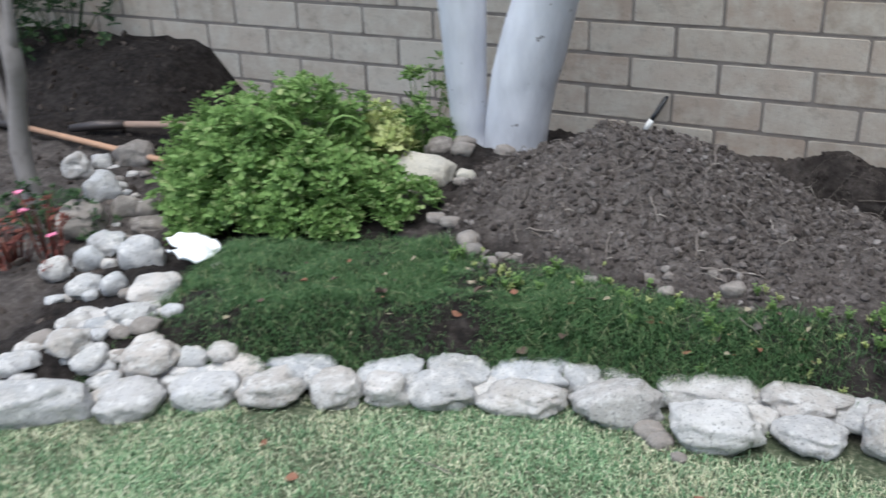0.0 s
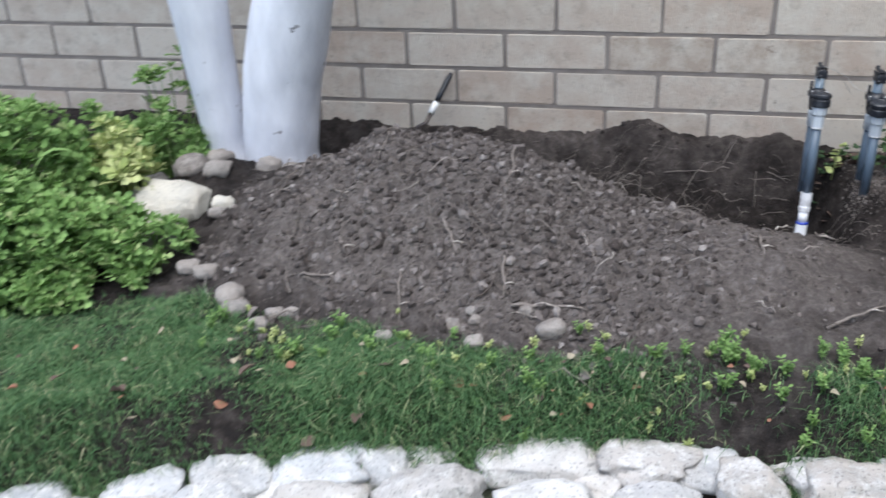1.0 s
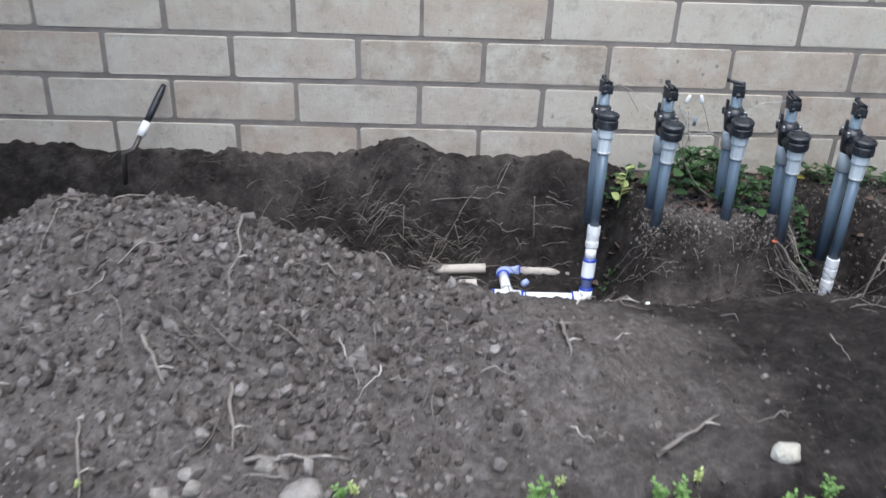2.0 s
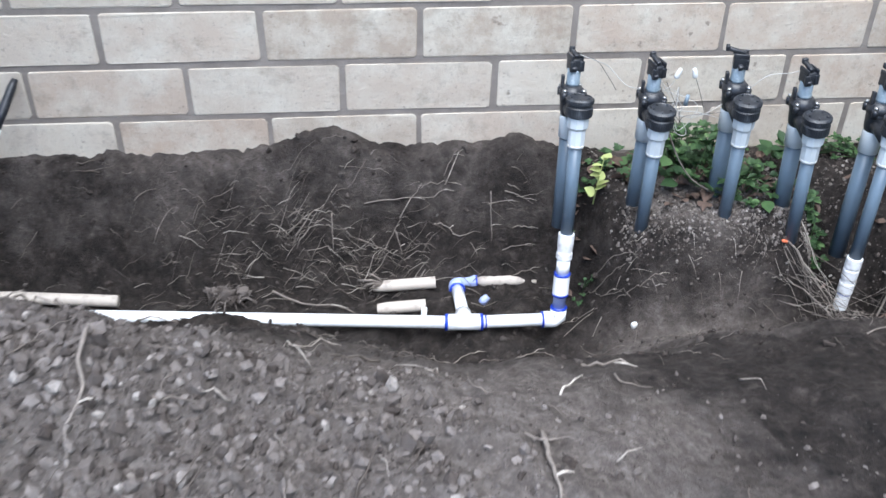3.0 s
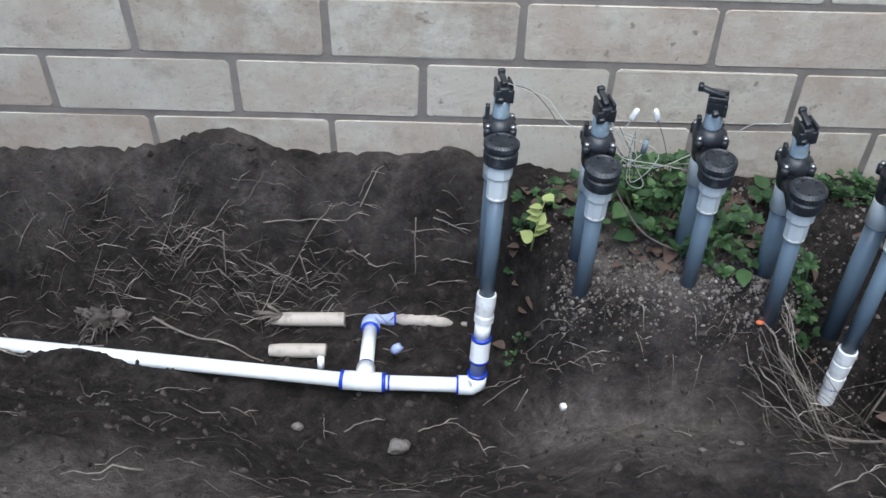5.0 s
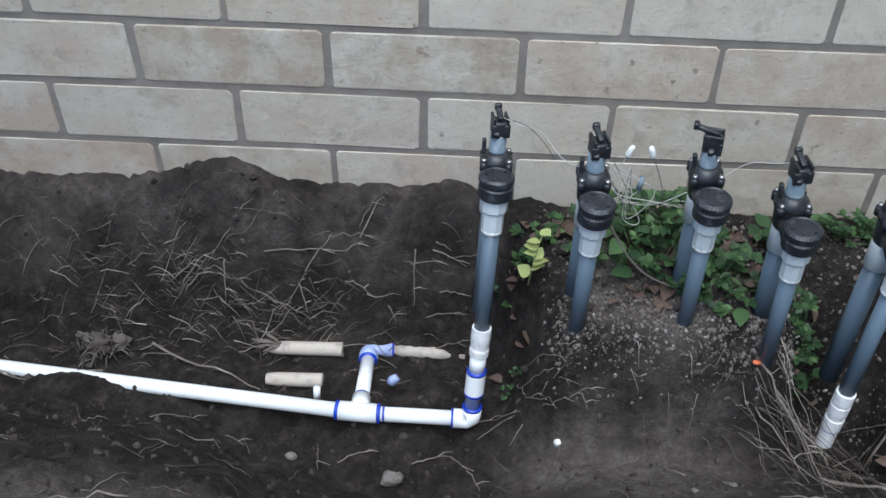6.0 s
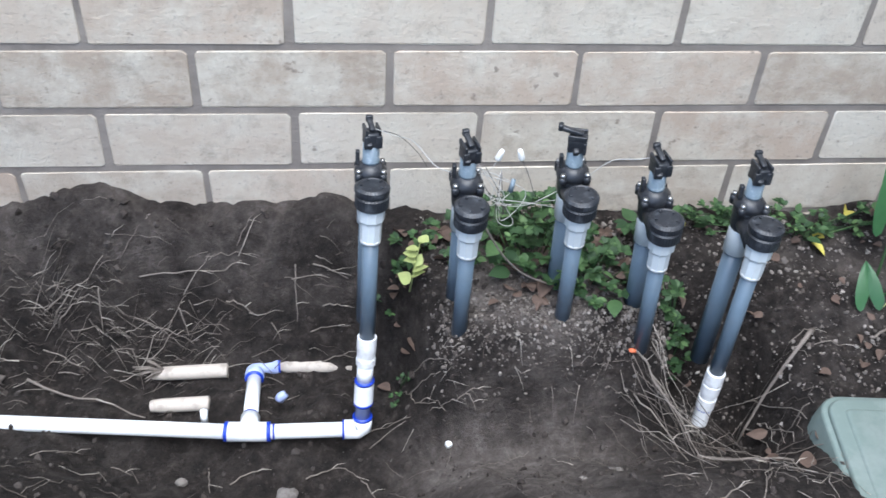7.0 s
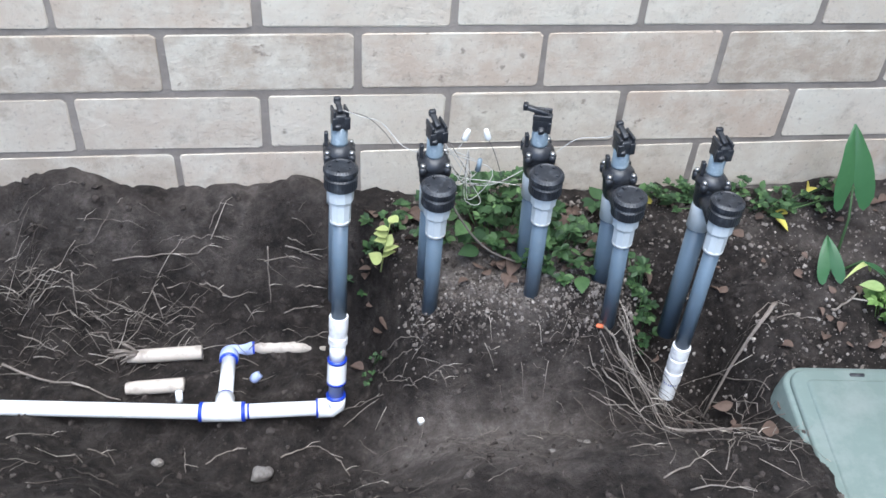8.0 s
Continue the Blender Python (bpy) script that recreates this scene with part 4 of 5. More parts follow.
def build_pipes():
    rng = random.Random(2)
    tee, elbow, corner = (-0.111, -0.438, -0.386), (0.133, -0.44, -0.386), (-0.112, -0.217, -0.43)
    start = (-1.42, -0.305, -0.395)
    riser_foot, riser_top = elbow, (0.146, -0.385, -0.15)
    line = thing("water_pipe", (0, 0, 0), "new white plastic water pipe with blue-cemented joints in the trench", "pipe")
    part("long_pipe", Geo().tube([start, along(start, tee, 0.35), along(start, tee, 0.7), along(start, tee, 0.98)], 0.0167, 20), WHITE_PVC, line)
    part("short_pipe", Geo().tube([along(tee, elbow, 0.1), along(tee, elbow, 0.93)], 0.0167, 20), WHITE_PVC, line)
    g = Geo().tube([along(tee, start, 0.035), along(tee, elbow, 0.17)], 0.0216, 24)
    g.tube([tee, along(tee, corner, 0.22)], 0.0212, 20)
    part("tee_fitting", g, WHITE_PVC, line)
    part("branch_pipe", Geo().tube([along(tee, corner, 0.15), along(tee, corner, 0.9)], 0.0165, 20), WHITE_PVC, line)
    bend = [along(tee, corner, 0.84), along(tee, corner, 0.93), (corner[0] + 0.004, corner[1] - 0.006, corner[2]), (corner[0] + 0.016, corner[1] + 0.003, corner[2] + 0.001), (corner[0] + 0.055, corner[1] + 0.004, corner[2] + 0.003)]
    part("branch_elbow", Geo().tube(bend, 0.0225, 20), BLUE_TINT, line, "white elbow smeared with blue cement")
    part("old_branch_pipe", Geo().tube([(corner[0] + 0.04, corner[1] + 0.004, corner[2] + 0.003), (0.04, -0.222, -0.424), (0.115, -0.226, -0.43)], [0.0165, 0.0163, 0.006], 16), OLD_PVC, line, "soil-stained old pipe end")
    bend = [along(elbow, tee, 0.16), along(elbow, tee, 0.03), along(elbow, riser_top, 0.02), along(elbow, riser_top, 0.13)]
    part("riser_elbow", Geo().tube(bend, 0.0214, 20), WHITE_PVC, line)
    part("riser_pipe", Geo().tube([along(elbow, riser_top, 0.08), along(elbow, riser_top, 1.0)], 0.0165, 20), BLUE_TINT, line, "blue-tinted riser pipe")
    part("riser_coupling", Geo().tube([along(elbow, riser_top, 0.30), along(elbow, riser_top, 0.53)], 0.0208, 36), WHITE_PVC, line, smooth=False)
    part("riser_sleeve", Geo().tube([along(elbow, riser_top, 0.53), along(elbow, riser_top, 0.72)], 0.0172, 20), WHITE_PVC, line)
    part("riser_adapter", Geo().tube([along(elbow, riser_top, 0.72), along(elbow, riser_top, 0.78), along(elbow, riser_top, 0.8), along(elbow, riser_top, 0.9), along(elbow, riser_top, 1.0)], [0.0205, 0.0208, 0.0190, 0.0208, 0.0203], 36), SOILED_PVC, line, smooth=False)
    for at, way, r in ((along(tee, start, 0.037), (1, -0.1, 0), 0.0222), (along(tee, elbow, 0.175), (1, 0, 0), 0.0222), (along(tee, elbow, 0.22), (1, 0, 0), 0.0176), (along(elbow, tee, 0.165), (1, 0, 0), 0.022), (along(tee, corner, 0.24), (0, 1, -0.2), 0.018), (along(tee, corner, 0.83), (0, 1, -0.2), 0.0218), ((corner[0] + 0.056, corner[1] + 0.004, corner[2] + 0.003), (1, 0, 0), 0.0216), (along(elbow, riser_top, 0.14), (0, 0.2, 1), 0.0218), (along(elbow, riser_top, 0.30), (0, 0.2, 1), 0.0212), (along(elbow, riser_top, 0.535), (0, 0.2, 1), 0.0212)):
        g = Geo()
        ring(g, at, way, r, rng.uniform(0.004, 0.008))
        part("cement_ring", g, PRIMER, line, "blue cement ring")
    # cut ends of the old line
    for a, b, r, lab in (((-0.31, -0.238, -0.413), (-0.172, -0.244, -0.402), 0.0168, "cut-off old pipe end stained with soil"), ((-0.31, -0.333, -0.413), (-0.206, -0.338, -0.404), 0.0165, "shorter cut-off old pipe end stained with soil"), ((-1.32, -0.236, -0.40), (-1.03, -0.262, -0.408), 0.0165, "buried old pipe showing through soil")):
        g = Geo().tube([along(a, b, -0.25), a, along(a, b, 0.5), b], [r * 0.8, r * 0.97, r, r], 18, caps=False)
        g.tube([b, along(a, b, 0.6)], r * 0.78, 18, caps=True)
        solid("old_pipe", g, OLD_PVC, lab, "pipe", "old pipe ends")
    for k in range(9):
        a = Vector((-0.315, -0.238, -0.405))
        b = a + Vector((-rng.uniform(0.03, 0.075), rng.uniform(-0.03, 0.03), rng.uniform(-0.005, 0.035)))
        solid("root", Geo().tube([a, a.lerp(b, 0.5) + Vector((0, 0, 0.006)), b], [0.004, 0.003, 0.001], 5), ROOT, "frayed root end beside the cut pipe", "root", "pipe roots")
    g = Geo().tube([(-0.215, -0.378, -0.425), (-0.213, -0.374, -0.385)], 0.008, 12)
    solid("pipe_stub", g, WHITE_PVC, "small upright white plastic stub", "pipe")
    g = stone_geo((0.013, 0.011, 0.018), 2, 5, 0.5)
    ob = solid("wrapper_scrap", g, BLUE_TINT, "crumpled blue and white scrap of wrapper", "litter")
    ob.matrix_basis = pose(-0.045, -0.325, -0.405, 20, 30, 40)
    g = stone_geo((0.008, 0.008, 0.013), 2, 9, 0.3)
    ob = solid("white_chip", g, WHITE, "small white plastic chip on the trench bank", "litter")
    ob.matrix_basis = pose(0.316, -0.515, lay(0.316, -0.515) + 0.006, 15, 10, 0)


build_pipes()


# ---- sprinkler valves ----
def build_valve(foot, top, lever_turn, white_foot=False, reach=0.0):
    """An anti-siphon sprinkler valve on its two grey pipes; foot and top are the ends of the inlet's axis."""
    foot, top = Vector(foot), Vector(top)
    axis = (top - foot).normalized()
    length = (top - foot).length
    side = Vector((1, 0, 0))
    side = (side - axis * side.dot(axis)).normalized()
    m = Matrix.Identity(4)
    for k, v in enumerate((side, axis.cross(side), axis)):
        for r in range(3):
            m[r][k] = v[r]
    m.translation = foot
    valve = thing("sprinkler_valve", (0, 0, 0), "black anti-siphon sprinkler valve on two grey pipes" + (" and white couplings" if white_foot else ""), "valve", "valve row")
    valve.matrix_basis = m
    L = length
    up = Matrix.Translation((0, 0, L))
    back = Matrix.Translation((0, 0.088, L - 0.014))
    part("inlet_pipe", Geo().tube([(0, 0, -0.03 if not white_foot else 0.1), (0, 0, L - 0.1)], 0.0162, 20), GREY_PVC, valve)
    part("inlet_adapter", Geo().lathe([(0.0185, -0.121), (0.0208, -0.119), (0.0212, -0.082), (0.0225, -0.078), (0.0258, -0.074), (0.0266, -0.048), (0.024, -0.040)], 10, up), LIGHT_PVC, valve, "pale grey threaded adapter", smooth=False)
    part("adapter_lip", Geo().lathe([(0.0170, -0.126), (0.0200, -0.1255), (0.0204, -0.119), (0.0190, -0.117)], 24, up), WHITE, valve, "white rim of the adapter")
    cap = part("vent_cap", Geo().lathe([(0.029, -0.048), (0.0322, -0.045), (0.0322, -0.024), (0.0292, -0.021), (0.0292, -0.015), (0.0334, -0.013), (0.0334, -0.005), (0.029, -0.001), (0.026, 0.0), (0.024, -0.0015), (0.004, -0.001)], 72, up, 0.018), CAP, valve, "dusty round black vent cap", smooth=False)
    g = Geo()
    for k in range(5):
        a = radians(40 + 72 * k)
        g.box((0.006, 0.004, 0.003), up @ pose(0.021 * math.cos(a), 0.021 * math.sin(a), 0.0, 0, 0, math.degrees(a)), 0.0008)
    part("cap_pips", g, CAP, cap)
    g = Geo().tube([(0, 0.008, L - 0.066), (0, 0.05, L - 0.058), (0, 0.09, L - 0.05)], [0.023, 0.021, 0.025], 18)
    g.lathe([(0.021, -0.065), (0.024, -0.06), (0.0265, -0.05), (0.029, -0.02), (0.031, -0.008)], 24, back)
    part("body", g, BLACK, valve)
    bonnet = part("bonnet", Geo().lathe([(0.028, -0.014), (0.032, -0.010), (0.032, 0.002), (0.025, 0.010), (0.0185, 0.016)], 24, back), BLACK, valve)
    for k in range(4):
        a = radians(45 + 90 * k)
        at = back @ pose(0.034 * math.cos(a), 0.034 * math.sin(a), -0.002)
        part("lug", Geo().lathe([(0.0072, -0.014), (0.0078, -0.004), (0.0078, 0.004)], 12, at), BLACK, bonnet)
        part("screw", Geo().lathe([(0.0045, 0.004), (0.0052, 0.008), (0.0052, 0.012)], 8, at), STEEL, bonnet, "bright steel screw")
    part("solenoid", Geo().lathe([(0.0175, 0.016), (0.0178, 0.022), (0.0165, 0.024), (0.0165, 0.058)], 20, back), SLATE, valve, "blue-grey scuffed solenoid")
    g = Geo().box((0.031, 0.034, 0.030), back @ pose(0, 0, 0.068, 0, 0, lever_turn - 90), 0.004)
    for s in (-1, 1):
        g.box((0.005, 0.036, 0.012), back @ pose(0, 0, 0.086, 0, 0, lever_turn - 90) @ pose(s * 0.013, 0, 0), 0.0015)
        g.box((0.012, 0.007, 0.026), back @ pose(0, 0, 0.066, 0, 0, lever_turn - 90) @ pose(s * 0.012, -0.016, 0), 0.002)
    head = part("solenoid_head", g, BLACK, valve)
    turn = back @ pose(0, 0, 0.086, 0, 0, lever_turn)
    g = Geo().box((0.034 + reach, 0.011, 0.009), turn @ pose(0.006 + reach / 2, 0, 0.006 + reach * 0.2, 0, -14, 0), 0.0025)
    g.box((0.010, 0.014, 0.014), turn @ pose(0.024 + reach, 0, 0.012 + reach * 0.3), 0.003)
    part("bleed_lever", g, BLACK, head)
    part("wire_port", Geo().box((0.012, 0.012, 0.012), back @ pose(-0.004, -0.018, 0.060, 20), 0.003), BLACK, head)
    part("ridge", Geo().box((0.008, 0.012, 0.030), back @ pose(-0.026, 0.0, 0.026), 0.002), BLACK, bonnet)
    part("outlet_adapter", Geo().lathe([(0.0210, -0.120), (0.0245, -0.118), (0.0250, -0.066), (0.0225, -0.058)], 24, back), LIGHT_PVC, valve, "pale grey outlet adapter")
    low = -0.02 if not white_foot else 0.09
    part("outlet_pipe", Geo().tube([(0, 0.088, low), (0, 0.088, L - 0.125)], 0.0205, 20), GREY_PVC, valve)
    if white_foot:
        g = Geo().lathe([(0.0172, -0.02), (0.0175, 0.03), (0.0195, 0.031), (0.0198, 0.060), (0.0178, 0.061), (0.0178, 0.074), (0.0198, 0.075), (0.0205, 0.100), (0.0188, 0.102), (0.0188, 0.107), (0.0205, 0.109), (0.0200, 0.135), (0.0172, 0.137)], 36)
        part("white_coupling", g, SOILED_PVC, valve, "dirty white threaded coupling", smooth=False)
        part("cement_ring", Geo().lathe([(0.0172, 0.024), (0.0176, 0.025), (0.0176, 0.031), (0.0172, 0.032)], 20), PRIMER, valve, "blue cement ring")
    return valve


build_valve((0.146, -0.385, -0.15), (0.157, -0.327, 0.205), 100)
build_valve((0.338, -0.38, -0.15), (0.340, -0.385, 0.200), 105)
build_valve((0.560, -0.362, -0.15), (0.549, -0.374, 0.212), 165, reach=0.010)
build_valve((0.722, -0.42, -0.15), (0.704, -0.424, 0.193), 100)
build_valve((0.879, -0.478, -0.335), (0.895, -0.442, 0.190), 95, white_foot=True)


def build_wires():
    rng = random.Random(6)
    bundle = thing("valve_wires", (0, 0, 0), "loose thin control wires looped between the valves", "wire")

    def loop(points, material, r=0.0008):
        pts = []
        p = [Vector(q) for q in points]
        p = [p[0]] + p + [p[-1]]
        for i in range(1, len(p) - 2):
            for k in range(6):
                t = k / 6
                a, b, c, d = p[i - 1], p[i], p[i + 1], p[i + 2]
                pts.append(0.5 * ((2 * b) + (c - a) * t + (2 * a - 5 * b + 4 * c - d) * t * t + (3 * b - a - 3 * c + d) * t ** 3))
        pts.append(p[-1])
        part("wire", Geo().tube(pts, r, 5), material, bundle)

    loop([(0.165, -0.245, 0.275), (0.2, -0.25, 0.262), (0.24, -0.24, 0.24), (0.28, -0.27, 0.205), (0.32, -0.29, 0.2)], WIRE)
    loop([(0.165, -0.245, 0.272), (0.21, -0.24, 0.255), (0.25, -0.22, 0.20), (0.27, -0.23, 0.17)], DARK_WIRE)
    for k in range(9):
        a = (0.36 + rng.uniform(-0.01, 0.02), -0.29, 0.19 + rng.uniform(-0.02, 0.04))
        b = (0.40 + rng.uniform(-0.02, 0.02), -0.31, 0.10 + rng.uniform(-0.03, 0.07))
        c = (0.45 + rng.uniform(-0.03, 0.02), -0.30 + rng.uniform(-0.02, 0.02), 0.11 + rng.uniform(-0.03, 0.06))
        d = (0.52, -0.30, 0.15 + rng.uniform(-0.03, 0.03))
        loop([a, b, c, d] if k % 2 else [a, c, b, (0.41, -0.28, 0.2)], WIRE if k % 3 else DARK_WIRE)
    loop([(0.372, -0.28, 0.19), (0.39, -0.28, 0.205), (0.403, -0.28, 0.232)], WIRE)
    loop([(0.48, -0.29, 0.14), (0.463, -0.28, 0.19), (0.444, -0.28, 0.232)], DARK_WIRE)
    loop([(0.712, -0.33, 0.27), (0.67, -0.31, 0.245), (0.62, -0.30, 0.235), (0.58, -0.3, 0.2)], WIRE)
    loop([(0.37, -0.36, 0.13), (0.42, -0.34, 0.03), (0.47, -0.32, -0.04), (0.53, -0.30, -0.09), (0.56, -0.28, -0.12)], ROOT, 0.0022)
    for x, z, tilt in ((0.403, 0.236, 14), (0.444, 0.236, -16)):
        nut = part("wire_nut", Geo().lathe([(0.0062, -0.012), (0.0066, -0.008), (0.0058, 0.004), (0.0042, 0.013), (0.003, 0.014)], 12, pose(x, -0.28, z, 10, tilt, 0), 0.06), WHITE, bundle, "white plastic wire nut")
    part("splice", Geo().tube([(0.43, -0.29, 0.155), (0.434, -0.288, 0.182)], [0.006, 0.0045], 10), SLATE, bundle, "blue-grey splice connector")


build_wires()


# ---- valve box ----
def slab(g, wide, deep, low, high, corner, m, taper=0.0):
    """A plate with rounded corners and a softened upper edge."""
    rings = []
    for inset, z in ((-taper, low), (0.0, high - 0.006), (0.002, high - 0.002), (0.006, high)):
        pts = []
        for cx, cy, a0 in ((1, 1, 0), (-1, 1, 90), (-1, -1, 180), (1, -1, 270)):
            for k in range(7):
                a = radians(a0 + 15 * k)
                r = max(0.002, corner - inset)
                pts.append((cx * (wide / 2 - corner) + r * math.cos(a), cy * (deep / 2 - corner) + r * math.sin(a), z))
        rings.append(pts)
    n = len(rings[0])
    verts = [p for r in rings for p in r]
    faces = [(i * n + k, i * n + (k + 1) % n, (i + 1) * n + (k + 1) % n, (i + 1) * n + k) for i in range(3) for k in range(n)]
    faces.append(tuple(3 * n + k for k in range(n)))
    g.join(verts, faces, m)
    return g


def build_valve_box():
    box = thing("valve_box", (0, 0, 0), "weathered pale-green plastic irrigation valve box set in soil", "valve box")
    m = pose(1.214, -0.832, -0.178, 1.5, 0, -5)
    part("box_rim", slab(Geo(), 0.36, 0.51, -0.09, 0.0, 0.05, m, 0.012), LID, box)
    lid = part("lid", slab(Geo(), 0.335, 0.485, -0.005, 0.010, 0.042, m), LID, box)
    part("lid_panel", slab(Geo(), 0.275, 0.425, 0.004, 0.0135, 0.014, m), LID, lid)
    part("finger_slot", slab(Geo(), 0.036, 0.012, 0.006, 0.0125, 0.005, m @ pose(-0.022, 0.226, 0)), BLACK, lid, "dark finger slot")


build_valve_box()


# ---- trees and shrubs ----
def build_tree():
    tree = thing("tree", (0, 0, 0), "twin-stemmed tree with whitewashed trunks in disturbed soil", "tree")
    rng = random.Random(3)

    def trunk(name, pts, radii, seed):
        g = Geo()
        dense, rad = [], []
        for i in range(len(pts) - 1):
            for k in range(8):
                dense.append(Vector(pts[i]).lerp(Vector(pts[i + 1]), k / 8))
                rad.append(radii[i] + (radii[i + 1] - radii[i]) * k / 8)
        dense.append(Vector(pts[-1]))
        rad.append(radii[-1])
        g.tube(dense, rad, 28)
        off = Vector((seed, 0, 0))
        out = []
        for q, v in enumerate(g.v):
            c, p = dense[min(q // 28, len(dense) - 1)], Vector(v)
            d = p - c
            out.append(tuple(c + d * (1 + 0.10 * noise.noise(p * 3.5 + off) + 0.035 * noise.noise(p * 11 + off))))
        g.v = out
        return part(name, g, WHITEWASH, tree)

    trunk("trunk", [(-1.85, -0.84, -0.05), (-1.855, -0.85, 0.15), (-1.866, -0.86, 0.40), (-1.872, -0.87, 0.72), (-1.85, -0.85, 1.4), (-1.88, -0.8, 2.5)], [0.10, 0.073, 0.085, 0.099, 0.095, 0.07], 1)
    trunk("trunk", [(-1.668, -0.86, -0.05), (-1.655, -0.86, 0.13), (-1.612, -0.86, 0.40), (-1.518, -0.87, 0.72), (-1.33, -0.88, 1.4), (-1.1, -0.9, 2.5)], [0.145, 0.129, 0.130, 0.126, 0.11, 0.08], 5)

    # unseen limbs and crown, added above the view to shade the bed and wall
    for a, b2 in (((-1.88, -0.8, 2.5), (-2.5, -0.9, 3.3)), ((-1.88, -0.8, 2.5), (-1.7, -0.3, 3.5)), ((-1.1, -0.9, 2.5), (-0.6, -0.6, 3.4)), ((-1.1, -0.9, 2.5), (-1.2, -1.5, 3.4))):
        part("limb", Geo().tube([a, along(a, b2, 0.5), b2], [0.07, 0.05, 0.02], 10), BARK, tree)
    g = Geo()
    # clumps set well left of the trunks, to shade the wall there
    clumps = [(rng.gauss(-3.2, 1.2), rng.gauss(-0.5, 0.6), rng.gauss(3.25, 0.35), rng.uniform(0.22, 0.45)) for _ in range(46)]
    for _ in range(6800):
        x, y, z, r = rng.choice(clumps)
        d = Vector((rng.gauss(0, 1), rng.gauss(0, 1), rng.gauss(0, 0.7))).normalized() * r * rng.random() ** 0.4
        g.join(LEAFLET, LEAFLET_F, leaf_matrix((x + d.x, y + d.y, max(2.2, z + d.z)), rng.uniform(0, 360), rng.uniform(-50, 20), rng.uniform(-40, 40), rng.uniform(0.09, 0.15)))
    tagged(part("shade_crown", g, DEEP, tree), kind="stuff")


def build_small_tree():
    tree = thing("small_tree", (0, 0, 0), "slender grey crooked sapling trunk by the river stones", "tree")
    at = lambda dx, z: (-3.315 + dx, -1.84, z)
    g = Geo().tube([at(0, -0.14), at(-0.005, 0.0), at(-0.02, 0.10), at(-0.028, 0.20), at(-0.018, 0.30), at(0.01, 0.40), at(0.035, 0.50), at(0.04, 0.58), at(0.02, 0.66), at(0.0, 0.76), at(0.03, 1.1), at(0.09, 1.9)], [0.050, 0.040, 0.037, 0.038, 0.036, 0.032, 0.035, 0.040, 0.034, 0.030, 0.024, 0.012], 14)
    g.v = [tuple(Vector(p) + 0.014 * Vector((noise.noise(Vector(p) * 14), noise.noise(Vector(p) * 14 + Vector((5, 0, 0))), 0))) for p in g.v]
    part("trunk", g, BARK, tree)
    part("branch", Geo().tube([at(0.035, 0.55), at(0.06, 0.66), at(0.075, 0.80), at(0.10, 1.3)], [0.026, 0.022, 0.018, 0.008], 10), BARK, tree)
    part("branch", Geo().tube([at(-0.02, 0.27), at(-0.06, 0.36), at(-0.075, 0.46), at(-0.11, 0.62), at(-0.2, 1.2)], [0.022, 0.018, 0.018, 0.014, 0.006], 10), BARK, tree)


build_tree()
build_small_tree()
leafy_plant("celery_bush", "dense bright-green bush with small lobed leaves", [(-2.42, -1.62, 0.30, 0.26, 0.40), (-2.27, -1.45, 0.28, 0.28, 0.42), (-2.55, -1.45, 0.22, 0.24, 0.40), (-2.12, -1.72, 0.26, 0.18, 0.25), (-2.72, -1.52, 0.16, 0.2, 0.34), (-2.36, -1.80, 0.28, 0.14, 0.15), (-2.06, -1.80, 0.22, 0.10, 0.09)], 23000, 0.036, BRIGHT, 4, "bush", 160)
leafy_plant("leafy_clump", "bright-green leafy clump spilling onto the ground cover", [(-1.95, -1.66, 0.22, 0.17, 0.17), (-1.78, -1.60, 0.15, 0.11, 0.11), (-2.12, -1.55, 0.17, 0.15, 0.2)], 3000, 0.034, BRIGHT, 6, "plant", 50)
leafy_plant("leafy_weed", "tall yellowish-green leafy weed by the wall", [(-2.12, -0.72, 0.13, 0.12, 0.46), (-2.35, -0.78, 0.26, 0.18, 0.24), (-2.0, -0.95, 0.12, 0.1, 0.2)], 1900, 0.042, BRIGHT, 9, "weed", 80)
leafy_plant("leafy_weed", "pale yellow-green weed beside the cream boulder", [(-2.05, -1.24, 0.11, 0.10, 0.26), (-1.97, -1.34, 0.08, 0.08, 0.2)], 420, 0.045, SPRIG, 11, "weed", 40)
leafy_plant("dark_shrub", "dark-green shrub against the block wall", [(-5.25, -0.35, 0.6, 0.3, 0.62), (-4.75, -0.2, 0.4, 0.16, 0.66)], 1800, 0.05, DEEP, 13, "shrub", 60)
leafy_plant("low_plant", "low blue-green plant beside the sapling", [(-3.15, -1.95, 0.28, 0.15, 0.13)], 700, 0.026, DEEP, 15, "plant", 20)
leafy_plant("red_plant", "dry reddish flowering plant in the bed", [(-2.86, -2.2, 0.12, 0.12, 0.26), (-3.0, -2.25, 0.14, 0.1, 0.12)], 300, 0.024, RED_LEAF, 17, "plant", 70, RED_LEAF)


def build_flowers():
    rng = random.Random(9)
    for x, y, z in ((-3.0, -2.17, 0.18), (-2.93, -2.22, 0.14), (-2.83, -2.21, 0.06)):
        flower = thing("flower", (x, y, z), "small pink flower on the red plant", "flower", "pink flowers")
        g = Geo()
        for k in range(7):
            g.join(LEAFLET, LEAFLET_F, leaf_matrix((0, 0, 0), k * 51, 30 + rng.uniform(-12, 12), 0, 0.024))
        part("petals", g, PINK, flower)
        part("stalk", Geo().tube([(0, 0, 0), (0.01, 0.005, -0.08), (0.02, 0, -0.16)], 0.0018, 5), RED_LEAF, flower)


build_flowers()


